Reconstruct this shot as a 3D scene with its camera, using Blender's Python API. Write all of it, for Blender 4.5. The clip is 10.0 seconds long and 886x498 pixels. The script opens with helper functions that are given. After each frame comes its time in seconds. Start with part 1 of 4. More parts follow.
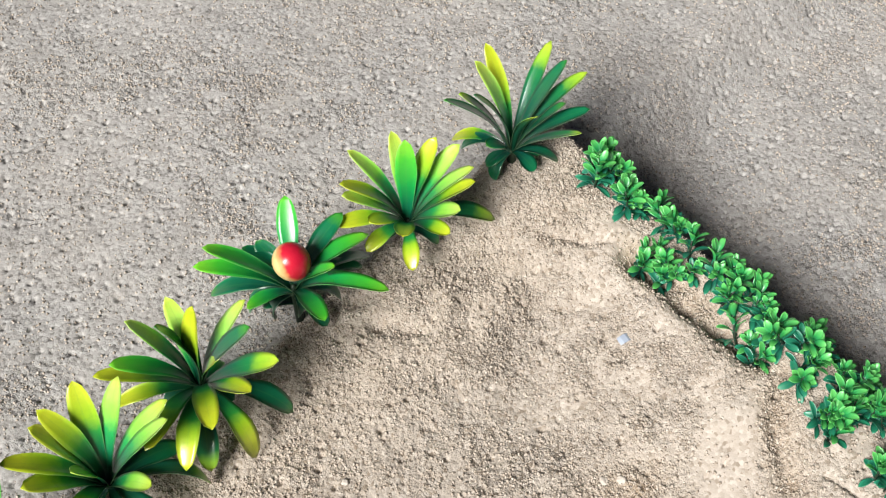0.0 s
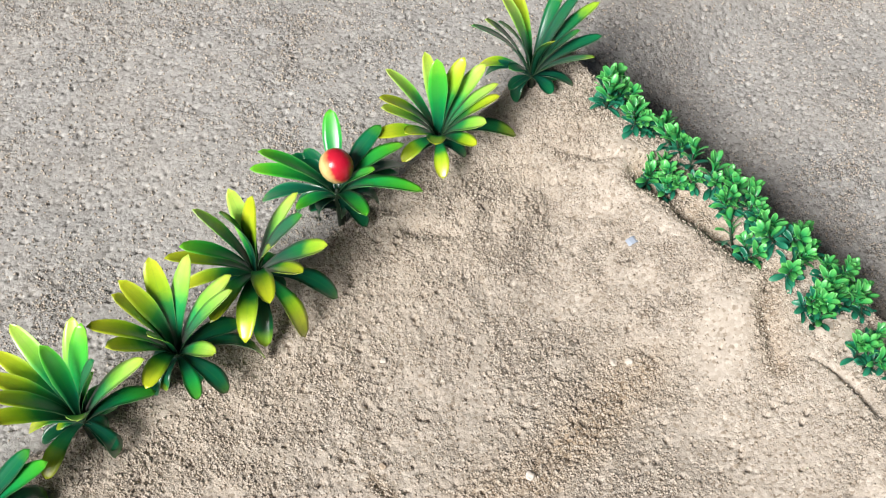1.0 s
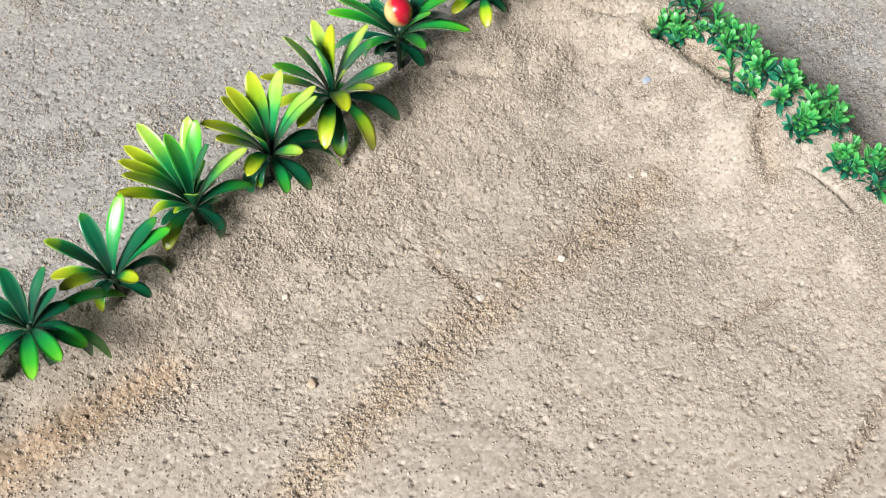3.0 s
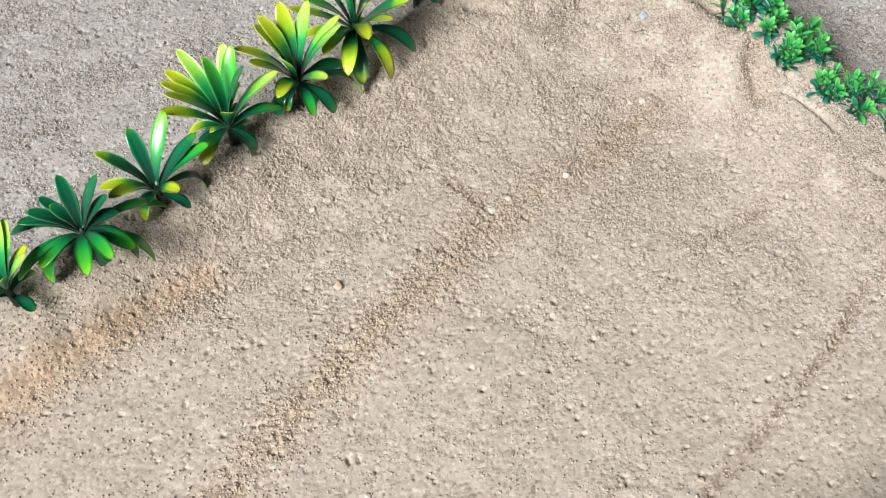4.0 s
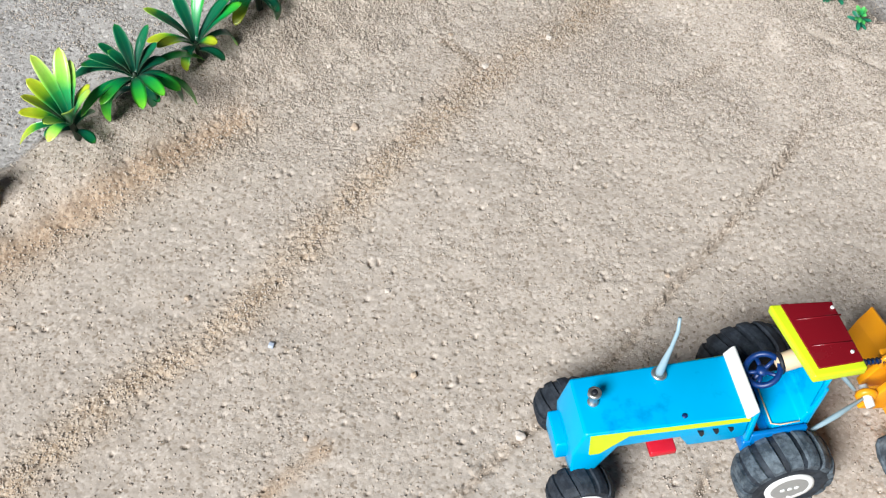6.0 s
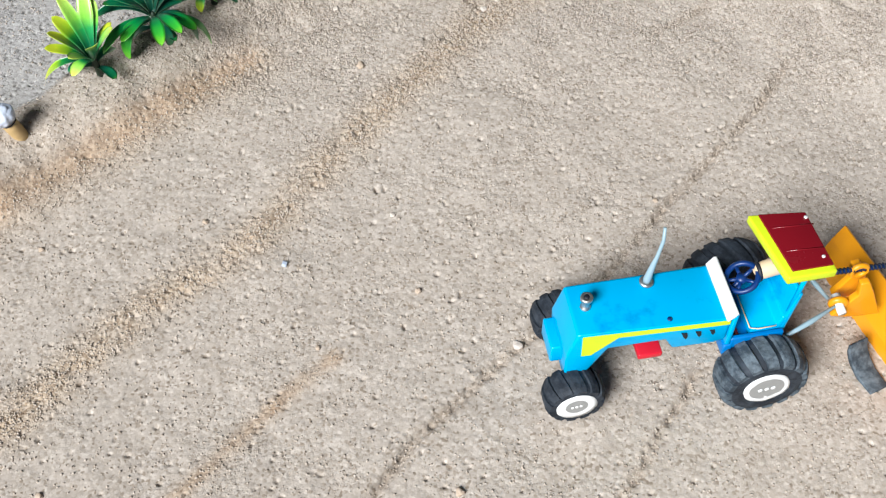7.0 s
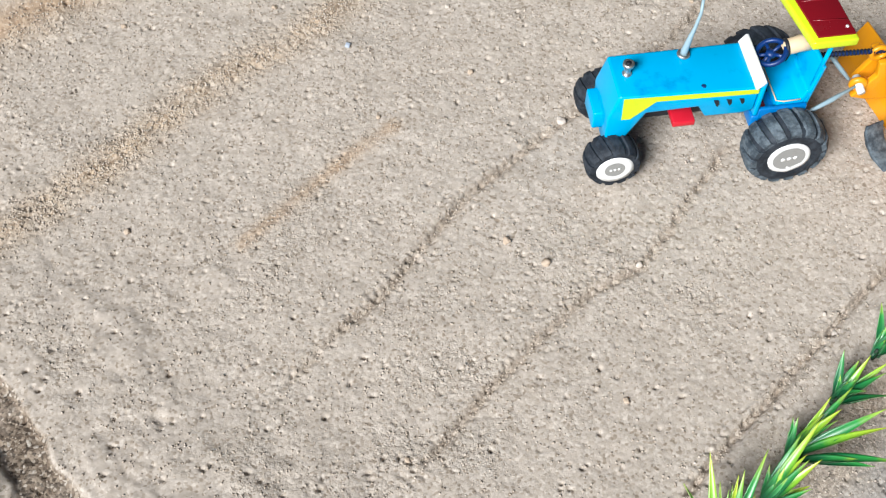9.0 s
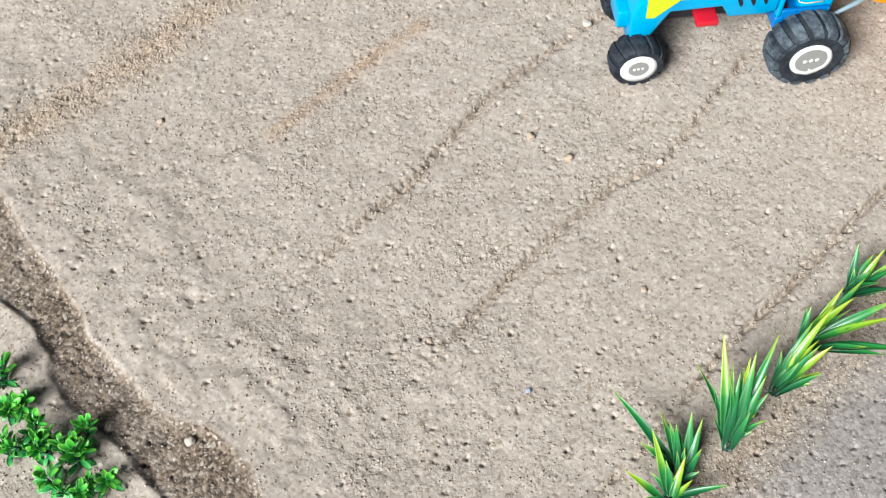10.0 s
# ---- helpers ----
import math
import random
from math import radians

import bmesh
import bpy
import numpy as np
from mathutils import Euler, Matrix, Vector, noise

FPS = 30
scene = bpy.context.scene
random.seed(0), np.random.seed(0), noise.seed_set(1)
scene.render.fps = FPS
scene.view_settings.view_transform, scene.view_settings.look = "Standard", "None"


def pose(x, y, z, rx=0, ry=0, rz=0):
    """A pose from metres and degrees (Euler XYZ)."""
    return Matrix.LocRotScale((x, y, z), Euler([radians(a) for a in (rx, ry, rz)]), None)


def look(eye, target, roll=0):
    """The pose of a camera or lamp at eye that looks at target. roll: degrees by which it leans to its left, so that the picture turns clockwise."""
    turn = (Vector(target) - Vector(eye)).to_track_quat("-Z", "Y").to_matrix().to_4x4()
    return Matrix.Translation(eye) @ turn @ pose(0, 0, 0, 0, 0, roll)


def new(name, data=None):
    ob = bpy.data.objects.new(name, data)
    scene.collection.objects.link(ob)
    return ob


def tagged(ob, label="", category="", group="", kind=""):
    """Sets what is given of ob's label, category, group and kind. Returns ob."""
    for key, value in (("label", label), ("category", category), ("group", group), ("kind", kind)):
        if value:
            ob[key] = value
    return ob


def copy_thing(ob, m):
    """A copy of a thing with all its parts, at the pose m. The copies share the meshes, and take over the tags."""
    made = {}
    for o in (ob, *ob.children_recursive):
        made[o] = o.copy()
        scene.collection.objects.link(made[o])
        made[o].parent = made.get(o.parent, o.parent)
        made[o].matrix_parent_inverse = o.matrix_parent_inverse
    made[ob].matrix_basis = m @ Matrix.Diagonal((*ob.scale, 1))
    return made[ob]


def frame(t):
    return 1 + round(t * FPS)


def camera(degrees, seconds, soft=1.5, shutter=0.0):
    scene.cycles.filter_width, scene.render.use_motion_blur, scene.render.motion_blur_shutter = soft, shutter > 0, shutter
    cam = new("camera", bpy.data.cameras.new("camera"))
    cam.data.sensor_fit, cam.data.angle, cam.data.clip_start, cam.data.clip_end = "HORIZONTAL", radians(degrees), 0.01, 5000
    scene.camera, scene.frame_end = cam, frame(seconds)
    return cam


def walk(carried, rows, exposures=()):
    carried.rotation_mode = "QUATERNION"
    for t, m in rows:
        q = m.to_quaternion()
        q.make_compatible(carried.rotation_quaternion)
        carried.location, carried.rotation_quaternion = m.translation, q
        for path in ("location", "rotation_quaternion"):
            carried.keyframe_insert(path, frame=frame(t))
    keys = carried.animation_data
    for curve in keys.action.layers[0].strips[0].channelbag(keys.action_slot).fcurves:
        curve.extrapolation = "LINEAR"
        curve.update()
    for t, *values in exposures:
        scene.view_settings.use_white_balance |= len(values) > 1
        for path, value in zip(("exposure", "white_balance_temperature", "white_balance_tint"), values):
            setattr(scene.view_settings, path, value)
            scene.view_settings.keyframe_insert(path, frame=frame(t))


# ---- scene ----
cam = camera(38.9, 10.0, 1.2)
PATH = [
    (0, (0.005, 0.008, 0.578), (0.001, 1.262, -0.979), 0.2),
    (0.5, (0.002, -0.04, 0.591), (-0.013, 1.223, -0.96), -0.1),
    (1, (-0.005, -0.086, 0.605), (-0.024, 1.173, -0.949), -0.1),
    (1.5, (-0.011, -0.143, 0.607), (-0.038, 1.146, -0.922), -0.3),
    (2, (-0.021, -0.188, 0.614), (-0.043, 1.103, -0.913), -0.1),
    (2.5, (-0.016, -0.228, 0.625), (-0.067, 1.052, -0.911), -1.2),
    (4, (-0.026, -0.353, 0.659), (-0.08, 0.904, -0.895), -1.6),
    (4.5, (-0.029, -0.398, 0.669), (-0.079, 0.856, -0.888), -1.5),
    (5, (-0.049, -0.434, 0.683), (-0.055, 0.801, -0.89), 0.0),
    (5.5, (-0.056, -0.474, 0.694), (-0.046, 0.752, -0.886), 0.5),
    (7, (-0.064, -0.58, 0.725), (-0.038, 0.618, -0.876), 0.9),
    (7.5, (-0.071, -0.611, 0.735), (-0.049, 0.558, -0.887), 0.8),
    (8, (-0.08, -0.655, 0.729), (-0.056, 0.507, -0.899), 1.3),
    (8.5, (-0.085, -0.69, 0.726), (-0.071, 0.449, -0.919), 1.5),
    (9, (-0.09, -0.718, 0.724), (-0.084, 0.388, -0.942), 1.9),
    (9.5, (-0.092, -0.741, 0.724), (-0.1, 0.327, -0.967), 1.9),
    (10, (-0.086, -0.768, 0.717), (-0.121, 0.281, -0.986), 1.1),
]
walk(cam, [(t, look(eye, target, roll)) for t, eye, target, roll in PATH], [(0.0, 0.55, 6500, 10), (4.0, 0.53, 6400, 10), (7.0, 0.50, 6050, 9), (10.0, 0.50, 6150, 9)])

# ---- daylight from an open side ----
world = bpy.data.worlds.new("daylight")
scene.world = world
world.use_nodes = True
wn = world.node_tree
wn.nodes.clear()
sky = wn.nodes.new("ShaderNodeTexSky")
sky.sky_type = "NISHITA"
sky.sun_disc = False
sky.sun_elevation = radians(39)
sky.sun_rotation = radians(-146)
sky.air_density, sky.dust_density, sky.ozone_density = 0.6, 5.0, 0.6
background = wn.nodes.new("ShaderNodeBackground")
background.inputs["Strength"].default_value = 0.013
world_out = wn.nodes.new("ShaderNodeOutputWorld")
wn.links.new(sky.outputs[0], background.inputs[0])
wn.links.new(background.outputs[0], world_out.inputs[0])

sun_data = bpy.data.lights.new("sun", "SUN")
sun_data.energy, sun_data.angle, sun_data.color = 4.72, radians(26), (1.0, 0.985, 0.955)
sun = new("sun", sun_data)
sun.matrix_world = look((-1.04, -1.53, 1.47), (0, 0, 0))


# ---- materials ----
def material(name, rough=0.5, metal=0.0, spec=0.5):
    m = bpy.data.materials.new(name)
    m.use_nodes = True
    b = m.node_tree.nodes["Principled BSDF"]
    b.inputs["Roughness"].default_value = rough
    b.inputs["Metallic"].default_value = metal
    b.inputs["Specular IOR Level"].default_value = spec
    return m, m.node_tree, b


def node(nt, kind, **values):
    n = nt.nodes.new(kind)
    for key, value in values.items():
        n.inputs[key.replace("_", " ")].default_value = value
    return n


def ramp(nt, source, stops):
    n = nt.nodes.new("ShaderNodeValToRGB")
    e = n.color_ramp.elements
    while len(e) < len(stops):
        e.new(0.5)
    for el, (at, col) in zip(e, stops):
        el.position = at
        el.color = (*col, 1)
    nt.links.new(source, n.inputs[0])
    return n.outputs[0]


def mix(nt, fac, a, b, blend="MIX"):
    n = nt.nodes.new("ShaderNodeMix")
    n.data_type, n.blend_type = "RGBA", blend
    for value, socket in ((fac, n.inputs[0]), (a, n.inputs[6]), (b, n.inputs[7])):
        if isinstance(value, bpy.types.NodeSocket):
            nt.links.new(value, socket)
        elif isinstance(value, tuple):
            socket.default_value = (*value, 1)
        else:
            socket.default_value = value
    return n.outputs[2]


def calc(nt, op, a, b=0.0, clamp=False):
    n = nt.nodes.new("ShaderNodeMath")
    n.operation, n.use_clamp = op, clamp
    for value, socket in ((a, n.inputs[0]), (b, n.inputs[1])):
        if isinstance(value, bpy.types.NodeSocket):
            nt.links.new(value, socket)
        else:
            socket.default_value = value
    return n.outputs[0]


def noise_at(nt, scale, detail=3.0, rough=0.55, coords="Object"):
    tc = nt.nodes.new("ShaderNodeTexCoord")
    n = node(nt, "ShaderNodeTexNoise", Scale=scale, Detail=detail, Roughness=rough)
    nt.links.new(tc.outputs[coords], n.inputs["Vector"])
    return n.outputs[0]


def attribute(nt, name):
    n = nt.nodes.new("ShaderNodeAttribute")
    n.attribute_name = name
    return n.outputs["Fac"]


def bump(nt, b, height, strength, distance):
    n = node(nt, "ShaderNodeBump", Strength=strength, Distance=distance)
    nt.links.new(height, n.inputs["Height"])
    nt.links.new(n.outputs[0], b.inputs["Normal"])


def sand_material():
    m, nt, b = material("sand", 0.92, 0, 0.2)
    tc = nt.nodes.new("ShaderNodeTexCoord")
    vor = node(nt, "ShaderNodeTexVoronoi", Scale=540.0)
    nt.links.new(tc.outputs["Object"], vor.inputs["Vector"])
    sep = nt.nodes.new("ShaderNodeSeparateColor")
    nt.links.new(vor.outputs["Color"], sep.inputs[0])
    dry = ramp(nt, sep.outputs[0], [(0.0, (0.26, 0.21, 0.16)), (0.15, (0.406, 0.350, 0.292)), (0.8, (0.480, 0.420, 0.362)), (1.0, (0.57, 0.51, 0.445))])
    packed = ramp(nt, sep.outputs[0], [(0.0, (0.19, 0.18, 0.17)), (0.2, (0.340, 0.325, 0.309)), (0.85, (0.406, 0.392, 0.376)), (1.0, (0.48, 0.467, 0.45))])
    col = mix(nt, attribute(nt, "packed"), dry, packed)
    # brown loose sand along tracks, darker damp sand in the trench, plus shade tones
    col = mix(nt, attribute(nt, "loose"), col, ramp(nt, sep.outputs[1], [(0.0, (0.23, 0.16, 0.10)), (0.5, (0.46, 0.355, 0.252)), (1.0, (0.62, 0.52, 0.41))]))
    col = mix(nt, attribute(nt, "damp"), col, ramp(nt, sep.outputs[1], [(0.0, (0.07, 0.054, 0.042)), (0.5, (0.20, 0.152, 0.112)), (0.85, (0.32, 0.26, 0.20)), (1.0, (0.50, 0.45, 0.39))]))
    col = mix(nt, calc(nt, "MULTIPLY", attribute(nt, "rusty"), 0.85), col, ramp(nt, sep.outputs[1], [(0.0, (0.24, 0.15, 0.085)), (0.5, (0.395, 0.268, 0.165)), (1.0, (0.53, 0.40, 0.28))]))
    # a grey dusting in broad patches
    patch = noise_at(nt, 14.0, 5.0, 0.6)
    col = mix(nt, ramp(nt, patch, [(0.42, (0, 0, 0)), (0.75, (0.25, 0.25, 0.25))]), col, (0.44, 0.39, 0.335))
    broad = noise_at(nt, 45.0, 5.0, 0.65)
    col = mix(nt, 0.6, col, ramp(nt, broad, [(0.25, (0.80, 0.78, 0.75)), (0.5, (0.97, 0.97, 0.97)), (0.75, (1.12, 1.12, 1.12))]), "MULTIPLY")
    nt.links.new(col, b.inputs["Base Color"])
    fine = noise_at(nt, 1500.0, 2.0)
    height = calc(nt, "ADD", calc(nt, "MULTIPLY", vor.outputs["Distance"], -0.55), calc(nt, "MULTIPLY", fine, 0.6))
    crumb = noise_at(nt, 420.0, 4.0, 0.7)
    height = calc(nt, "ADD", height, calc(nt, "MULTIPLY", crumb, 1.4))
    gritty = calc(nt, "ADD", calc(nt, "MULTIPLY", attribute(nt, "coarse"), 0.85), 0.03)
    bump(nt, b, calc(nt, "MULTIPLY", height, gritty), 0.85, 0.0013)
    return m


def grain_material():
    m, nt, b = material("grain", 0.8, 0, 0.3)
    geo = nt.nodes.new("ShaderNodeNewGeometry")
    col = ramp(nt, geo.outputs["Random Per Island"], [(0.0, (0.15, 0.118, 0.088)), (0.15, (0.38, 0.32, 0.26)), (0.6, (0.47, 0.405, 0.34)), (0.95, (0.53, 0.47, 0.405)), (1.0, (0.64, 0.59, 0.53))])
    col = mix(nt, 0.25, col, ramp(nt, noise_at(nt, 900.0), [(0.3, (0.2, 0.15, 0.1)), (0.7, (0.7, 0.6, 0.5))]))
    nt.links.new(col, b.inputs["Base Color"])
    return m


def stone_material(name, dark, light):
    m, nt, b = material(name, 0.65, 0, 0.4)
    col = ramp(nt, noise_at(nt, 260.0, 5.0, 0.7), [(0.3, dark), (0.7, light)])
    info = nt.nodes.new("ShaderNodeObjectInfo")
    col = mix(nt, calc(nt, "MULTIPLY", info.outputs["Random"], 0.3), col, (0.55, 0.45, 0.35))
    nt.links.new(col, b.inputs["Base Color"])
    bump(nt, b, noise_at(nt, 800.0, 4.0), 0.4, 0.0006)
    return m


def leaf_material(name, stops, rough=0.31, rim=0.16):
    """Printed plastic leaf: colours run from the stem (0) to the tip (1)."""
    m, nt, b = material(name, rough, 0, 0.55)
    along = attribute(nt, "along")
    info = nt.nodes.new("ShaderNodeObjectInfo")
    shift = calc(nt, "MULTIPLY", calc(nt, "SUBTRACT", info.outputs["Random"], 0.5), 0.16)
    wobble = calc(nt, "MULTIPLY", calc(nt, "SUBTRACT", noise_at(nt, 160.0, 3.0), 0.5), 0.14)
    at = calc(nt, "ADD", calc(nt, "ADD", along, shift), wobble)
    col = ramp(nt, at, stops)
    across = attribute(nt, "across")
    rib = calc(nt, "LESS_THAN", calc(nt, "ABSOLUTE", across), 0.06)
    col = mix(nt, calc(nt, "MULTIPLY", rib, 0.12), col, (0.10, 0.30, 0.06))
    col = mix(nt, ramp(nt, noise_at(nt, 420.0, 4.0, 0.7), [(0.52, (0, 0, 0)), (0.8, (0.35, 0.35, 0.35))]), col, mix(nt, 0.5, col, (0.01, 0.08, 0.03)))
    edge = calc(nt, "GREATER_THAN", calc(nt, "ABSOLUTE", across), 0.93)
    col = mix(nt, calc(nt, "MULTIPLY", edge, rim), col, (0.42, 0.55, 0.25))
    nt.links.new(col, b.inputs["Base Color"])
    groove = calc(nt, "MULTIPLY", calc(nt, "ABSOLUTE", across), 0.6)
    bump(nt, b, calc(nt, "ADD", groove, noise_at(nt, 260.0, 3.0)), 0.10, 0.0004)
    b.inputs["Coat Weight"].default_value = 0.22
    b.inputs["Coat Roughness"].default_value = 0.28
    b.inputs["Subsurface Weight"].default_value = 0.12
    b.inputs["Subsurface Radius"].default_value = (0.001, 0.002, 0.0006)
    return m


def paint(name, col, rough=0.35, grime=(0.10, 0.08, 0.06), wear=0.3, scale=90.0, spec=0.5, bumpy=0.1):
    """Hand-painted or moulded surface with a little dust and uneven gloss."""
    m, nt, b = material(name, rough, 0, spec)
    n = noise_at(nt, scale, 6.0, 0.65)
    shade = tuple(c * 0.86 for c in col)
    c = mix(nt, noise_at(nt, scale * 0.35, 3.0), shade, col)
    c = mix(nt, ramp(nt, n, [(0.55, (0, 0, 0)), (0.85, (wear, wear, wear))]), c, grime)
    nt.links.new(c, b.inputs["Base Color"])
    r = calc(nt, "ADD", calc(nt, "MULTIPLY", n, 0.3), rough - 0.15)
    nt.links.new(r, b.inputs["Roughness"])
    bump(nt, b, noise_at(nt, scale * 4, 3.0), bumpy, 0.0005)
    return m


def rubber_material(name, dark, dusty):
    m, nt, b = material(name, 0.7, 0, 0.35)
    n = noise_at(nt, 120.0, 6.0, 0.7)
    c = mix(nt, ramp(nt, n, [(0.42, (0, 0, 0)), (0.72, (0.7, 0.7, 0.7))]), dark, dusty)
    nt.links.new(c, b.inputs["Base Color"])
    bump(nt, b, noise_at(nt, 500.0, 4.0), 0.25, 0.0006)
    return m


def metal_material(name, col, rough):
    m, nt, b = material(name, rough, 0.9)
    n = noise_at(nt, 300.0, 5.0, 0.7)
    nt.links.new(mix(nt, n, tuple(c * 0.6 for c in col), col), b.inputs["Base Color"])
    nt.links.new(calc(nt, "ADD", calc(nt, "MULTIPLY", n, 0.3), rough - 0.1), b.inputs["Roughness"])
    return m


SAND, GRAIN = sand_material(), grain_material()
STONE, STONE_WHITE = stone_material("stone", (0.33, 0.25, 0.18), (0.55, 0.44, 0.34)), stone_material("stone_white", (0.42, 0.37, 0.32), (0.66, 0.60, 0.54))
# green of the leaf base, darkened for the shade inside the plants
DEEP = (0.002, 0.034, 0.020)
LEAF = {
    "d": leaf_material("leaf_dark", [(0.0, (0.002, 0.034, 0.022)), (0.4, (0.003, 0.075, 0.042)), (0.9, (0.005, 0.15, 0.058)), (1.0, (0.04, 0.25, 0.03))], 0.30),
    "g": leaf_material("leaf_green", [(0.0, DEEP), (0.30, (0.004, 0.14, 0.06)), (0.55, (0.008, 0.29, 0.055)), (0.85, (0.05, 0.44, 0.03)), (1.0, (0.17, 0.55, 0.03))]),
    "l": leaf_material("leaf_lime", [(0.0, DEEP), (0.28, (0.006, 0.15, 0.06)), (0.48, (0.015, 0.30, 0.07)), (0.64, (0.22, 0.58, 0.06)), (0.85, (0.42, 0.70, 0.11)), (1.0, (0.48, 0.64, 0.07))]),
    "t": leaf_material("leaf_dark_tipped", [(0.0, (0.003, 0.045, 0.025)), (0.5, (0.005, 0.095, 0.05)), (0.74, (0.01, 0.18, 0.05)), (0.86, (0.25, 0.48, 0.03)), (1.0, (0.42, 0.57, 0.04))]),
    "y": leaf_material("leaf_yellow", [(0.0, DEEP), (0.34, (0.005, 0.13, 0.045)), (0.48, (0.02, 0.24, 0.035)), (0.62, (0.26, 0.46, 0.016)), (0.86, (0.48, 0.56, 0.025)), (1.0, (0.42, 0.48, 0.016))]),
}
# brighter lit tops and shaded lower leaves are put into the sprig colours
SPRIG = {
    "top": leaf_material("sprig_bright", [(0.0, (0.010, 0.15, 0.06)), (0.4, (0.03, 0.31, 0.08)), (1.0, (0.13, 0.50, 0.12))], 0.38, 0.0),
    "low": leaf_material("sprig_shaded", [(0.0, (0.005, 0.08, 0.055)), (1.0, (0.018, 0.22, 0.12))], 0.42, 0.0),
    "lime": leaf_material("sprig_lime", [(0.0, (0.02, 0.24, 0.04)), (0.5, (0.06, 0.42, 0.04)), (1.0, (0.17, 0.55, 0.06))], 0.38, 0.0),
}
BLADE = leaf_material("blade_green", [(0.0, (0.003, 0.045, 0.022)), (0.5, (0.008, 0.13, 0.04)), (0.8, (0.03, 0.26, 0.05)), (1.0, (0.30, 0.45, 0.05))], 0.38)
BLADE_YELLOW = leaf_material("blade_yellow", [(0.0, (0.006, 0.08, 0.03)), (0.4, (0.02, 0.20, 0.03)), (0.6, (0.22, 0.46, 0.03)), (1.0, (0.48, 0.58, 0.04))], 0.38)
STEM = paint("plastic_stem", (0.012, 0.030, 0.014), 0.6)
BLUE = paint("blue_paint", (0.0005, 0.40, 0.76), 0.36, (0.002, 0.10, 0.40), 0.95, 38.0, 0.35)
BLUE_DARK = paint("dark_blue_plastic", (0.003, 0.030, 0.15), 0.4)
YELLOW = paint("yellow_paint", (0.64, 0.78, 0.012), 0.4, (0.34, 0.42, 0.02), 0.4)
BLUE_MID = paint("mid_blue_plastic", (0.002, 0.17, 0.50), 0.35, (0.003, 0.05, 0.2), 0.4, 60.0)
ORANGE = paint("orange_plastic", (0.83, 0.33, 0.004), 0.35, (0.5, 0.2, 0.02), 0.25, 30.0)
RED = paint("red_tape", (0.19, 0.006, 0.012), 0.25, (0.10, 0.02, 0.02), 0.3, 60.0)
RED_BRIGHT = paint("red_plastic", (0.62, 0.012, 0.03), 0.35)
WHITE = paint("white_card", (0.80, 0.81, 0.80), 0.6, (0.4, 0.36, 0.3), 0.25)
GREY = paint("grey_card", (0.30, 0.30, 0.29), 0.6)
PIPE = paint("grey_blue_pipe", (0.30, 0.42, 0.48), 0.4)
CREAM = paint("cream_wood", (0.72, 0.55, 0.36), 0.6, (0.3, 0.18, 0.08), 0.4)
WOOD = paint("peg_wood", (0.55, 0.38, 0.17), 0.65, (0.2, 0.12, 0.05), 0.5, 120.0)
FOIL = paint("pale_blue_wrap", (0.62, 0.68, 0.80), 0.35, (0.30, 0.32, 0.40), 0.6, 130.0, 0.6, 0.8)
FLAKE = paint("dull_foil", (0.36, 0.41, 0.50), 0.45, (0.25, 0.24, 0.24), 0.5, 200.0)
SLOT = paint("black_slot", (0.01, 0.012, 0.02), 0.6)
STEEL = metal_material("steel", (0.62, 0.62, 0.60), 0.35)
RUBBER, RUBBER_WORN = rubber_material("rubber", (0.010, 0.014, 0.021), (0.06, 0.075, 0.095)), rubber_material("rubber_worn", (0.030, 0.042, 0.055), (0.22, 0.27, 0.31))


# ---- mesh helpers ----
def part(name, bm, mat, parent=None, label="", smooth=True):
    me = bpy.data.meshes.new(name)
    bmesh.ops.recalc_face_normals(bm, faces=bm.faces)
    bm.to_mesh(me)
    bm.free()
    me.materials.append(mat)
    for p in me.polygons:
        p.use_smooth = smooth
    ob = new(name, me)
    if parent:
        ob.parent = parent
    if label:
        ob["label"] = label
    return ob


def bevel(bm, width, segments=2):
    bmesh.ops.bevel(bm, geom=bm.edges[:] + bm.verts[:], offset=width, segments=segments, affect="EDGES", profile=0.6, clamp_overlap=True)
    return bm


def box(x0, x1, y0, y1, z0, z1, round_off=0.0008):
    bm = bmesh.new()
    bmesh.ops.create_cube(bm, size=1.0)
    for v in bm.verts:
        v.co = Vector(((x0 + x1) / 2 + v.co.x * (x1 - x0), (y0 + y1) / 2 + v.co.y * (y1 - y0), (z0 + z1) / 2 + v.co.z * (z1 - z0)))
    return bevel(bm, round_off) if round_off else bm


def prism(points, y0, y1, round_off=0.0008):
    """A profile in x and z, carried from y0 to y1."""
    bm = bmesh.new()
    a = [bm.verts.new((x, y0, z)) for x, z in points]
    b = [bm.verts.new((x, y1, z)) for x, z in points]
    bm.faces.new(a)
    bm.faces.new(b[::-1])
    n = len(points)
    for i in range(n):
        bm.faces.new((a[i], b[i], b[(i + 1) % n], a[(i + 1) % n]))
    bmesh.ops.recalc_face_normals(bm, faces=bm.faces)
    return bevel(bm, round_off) if round_off else bm


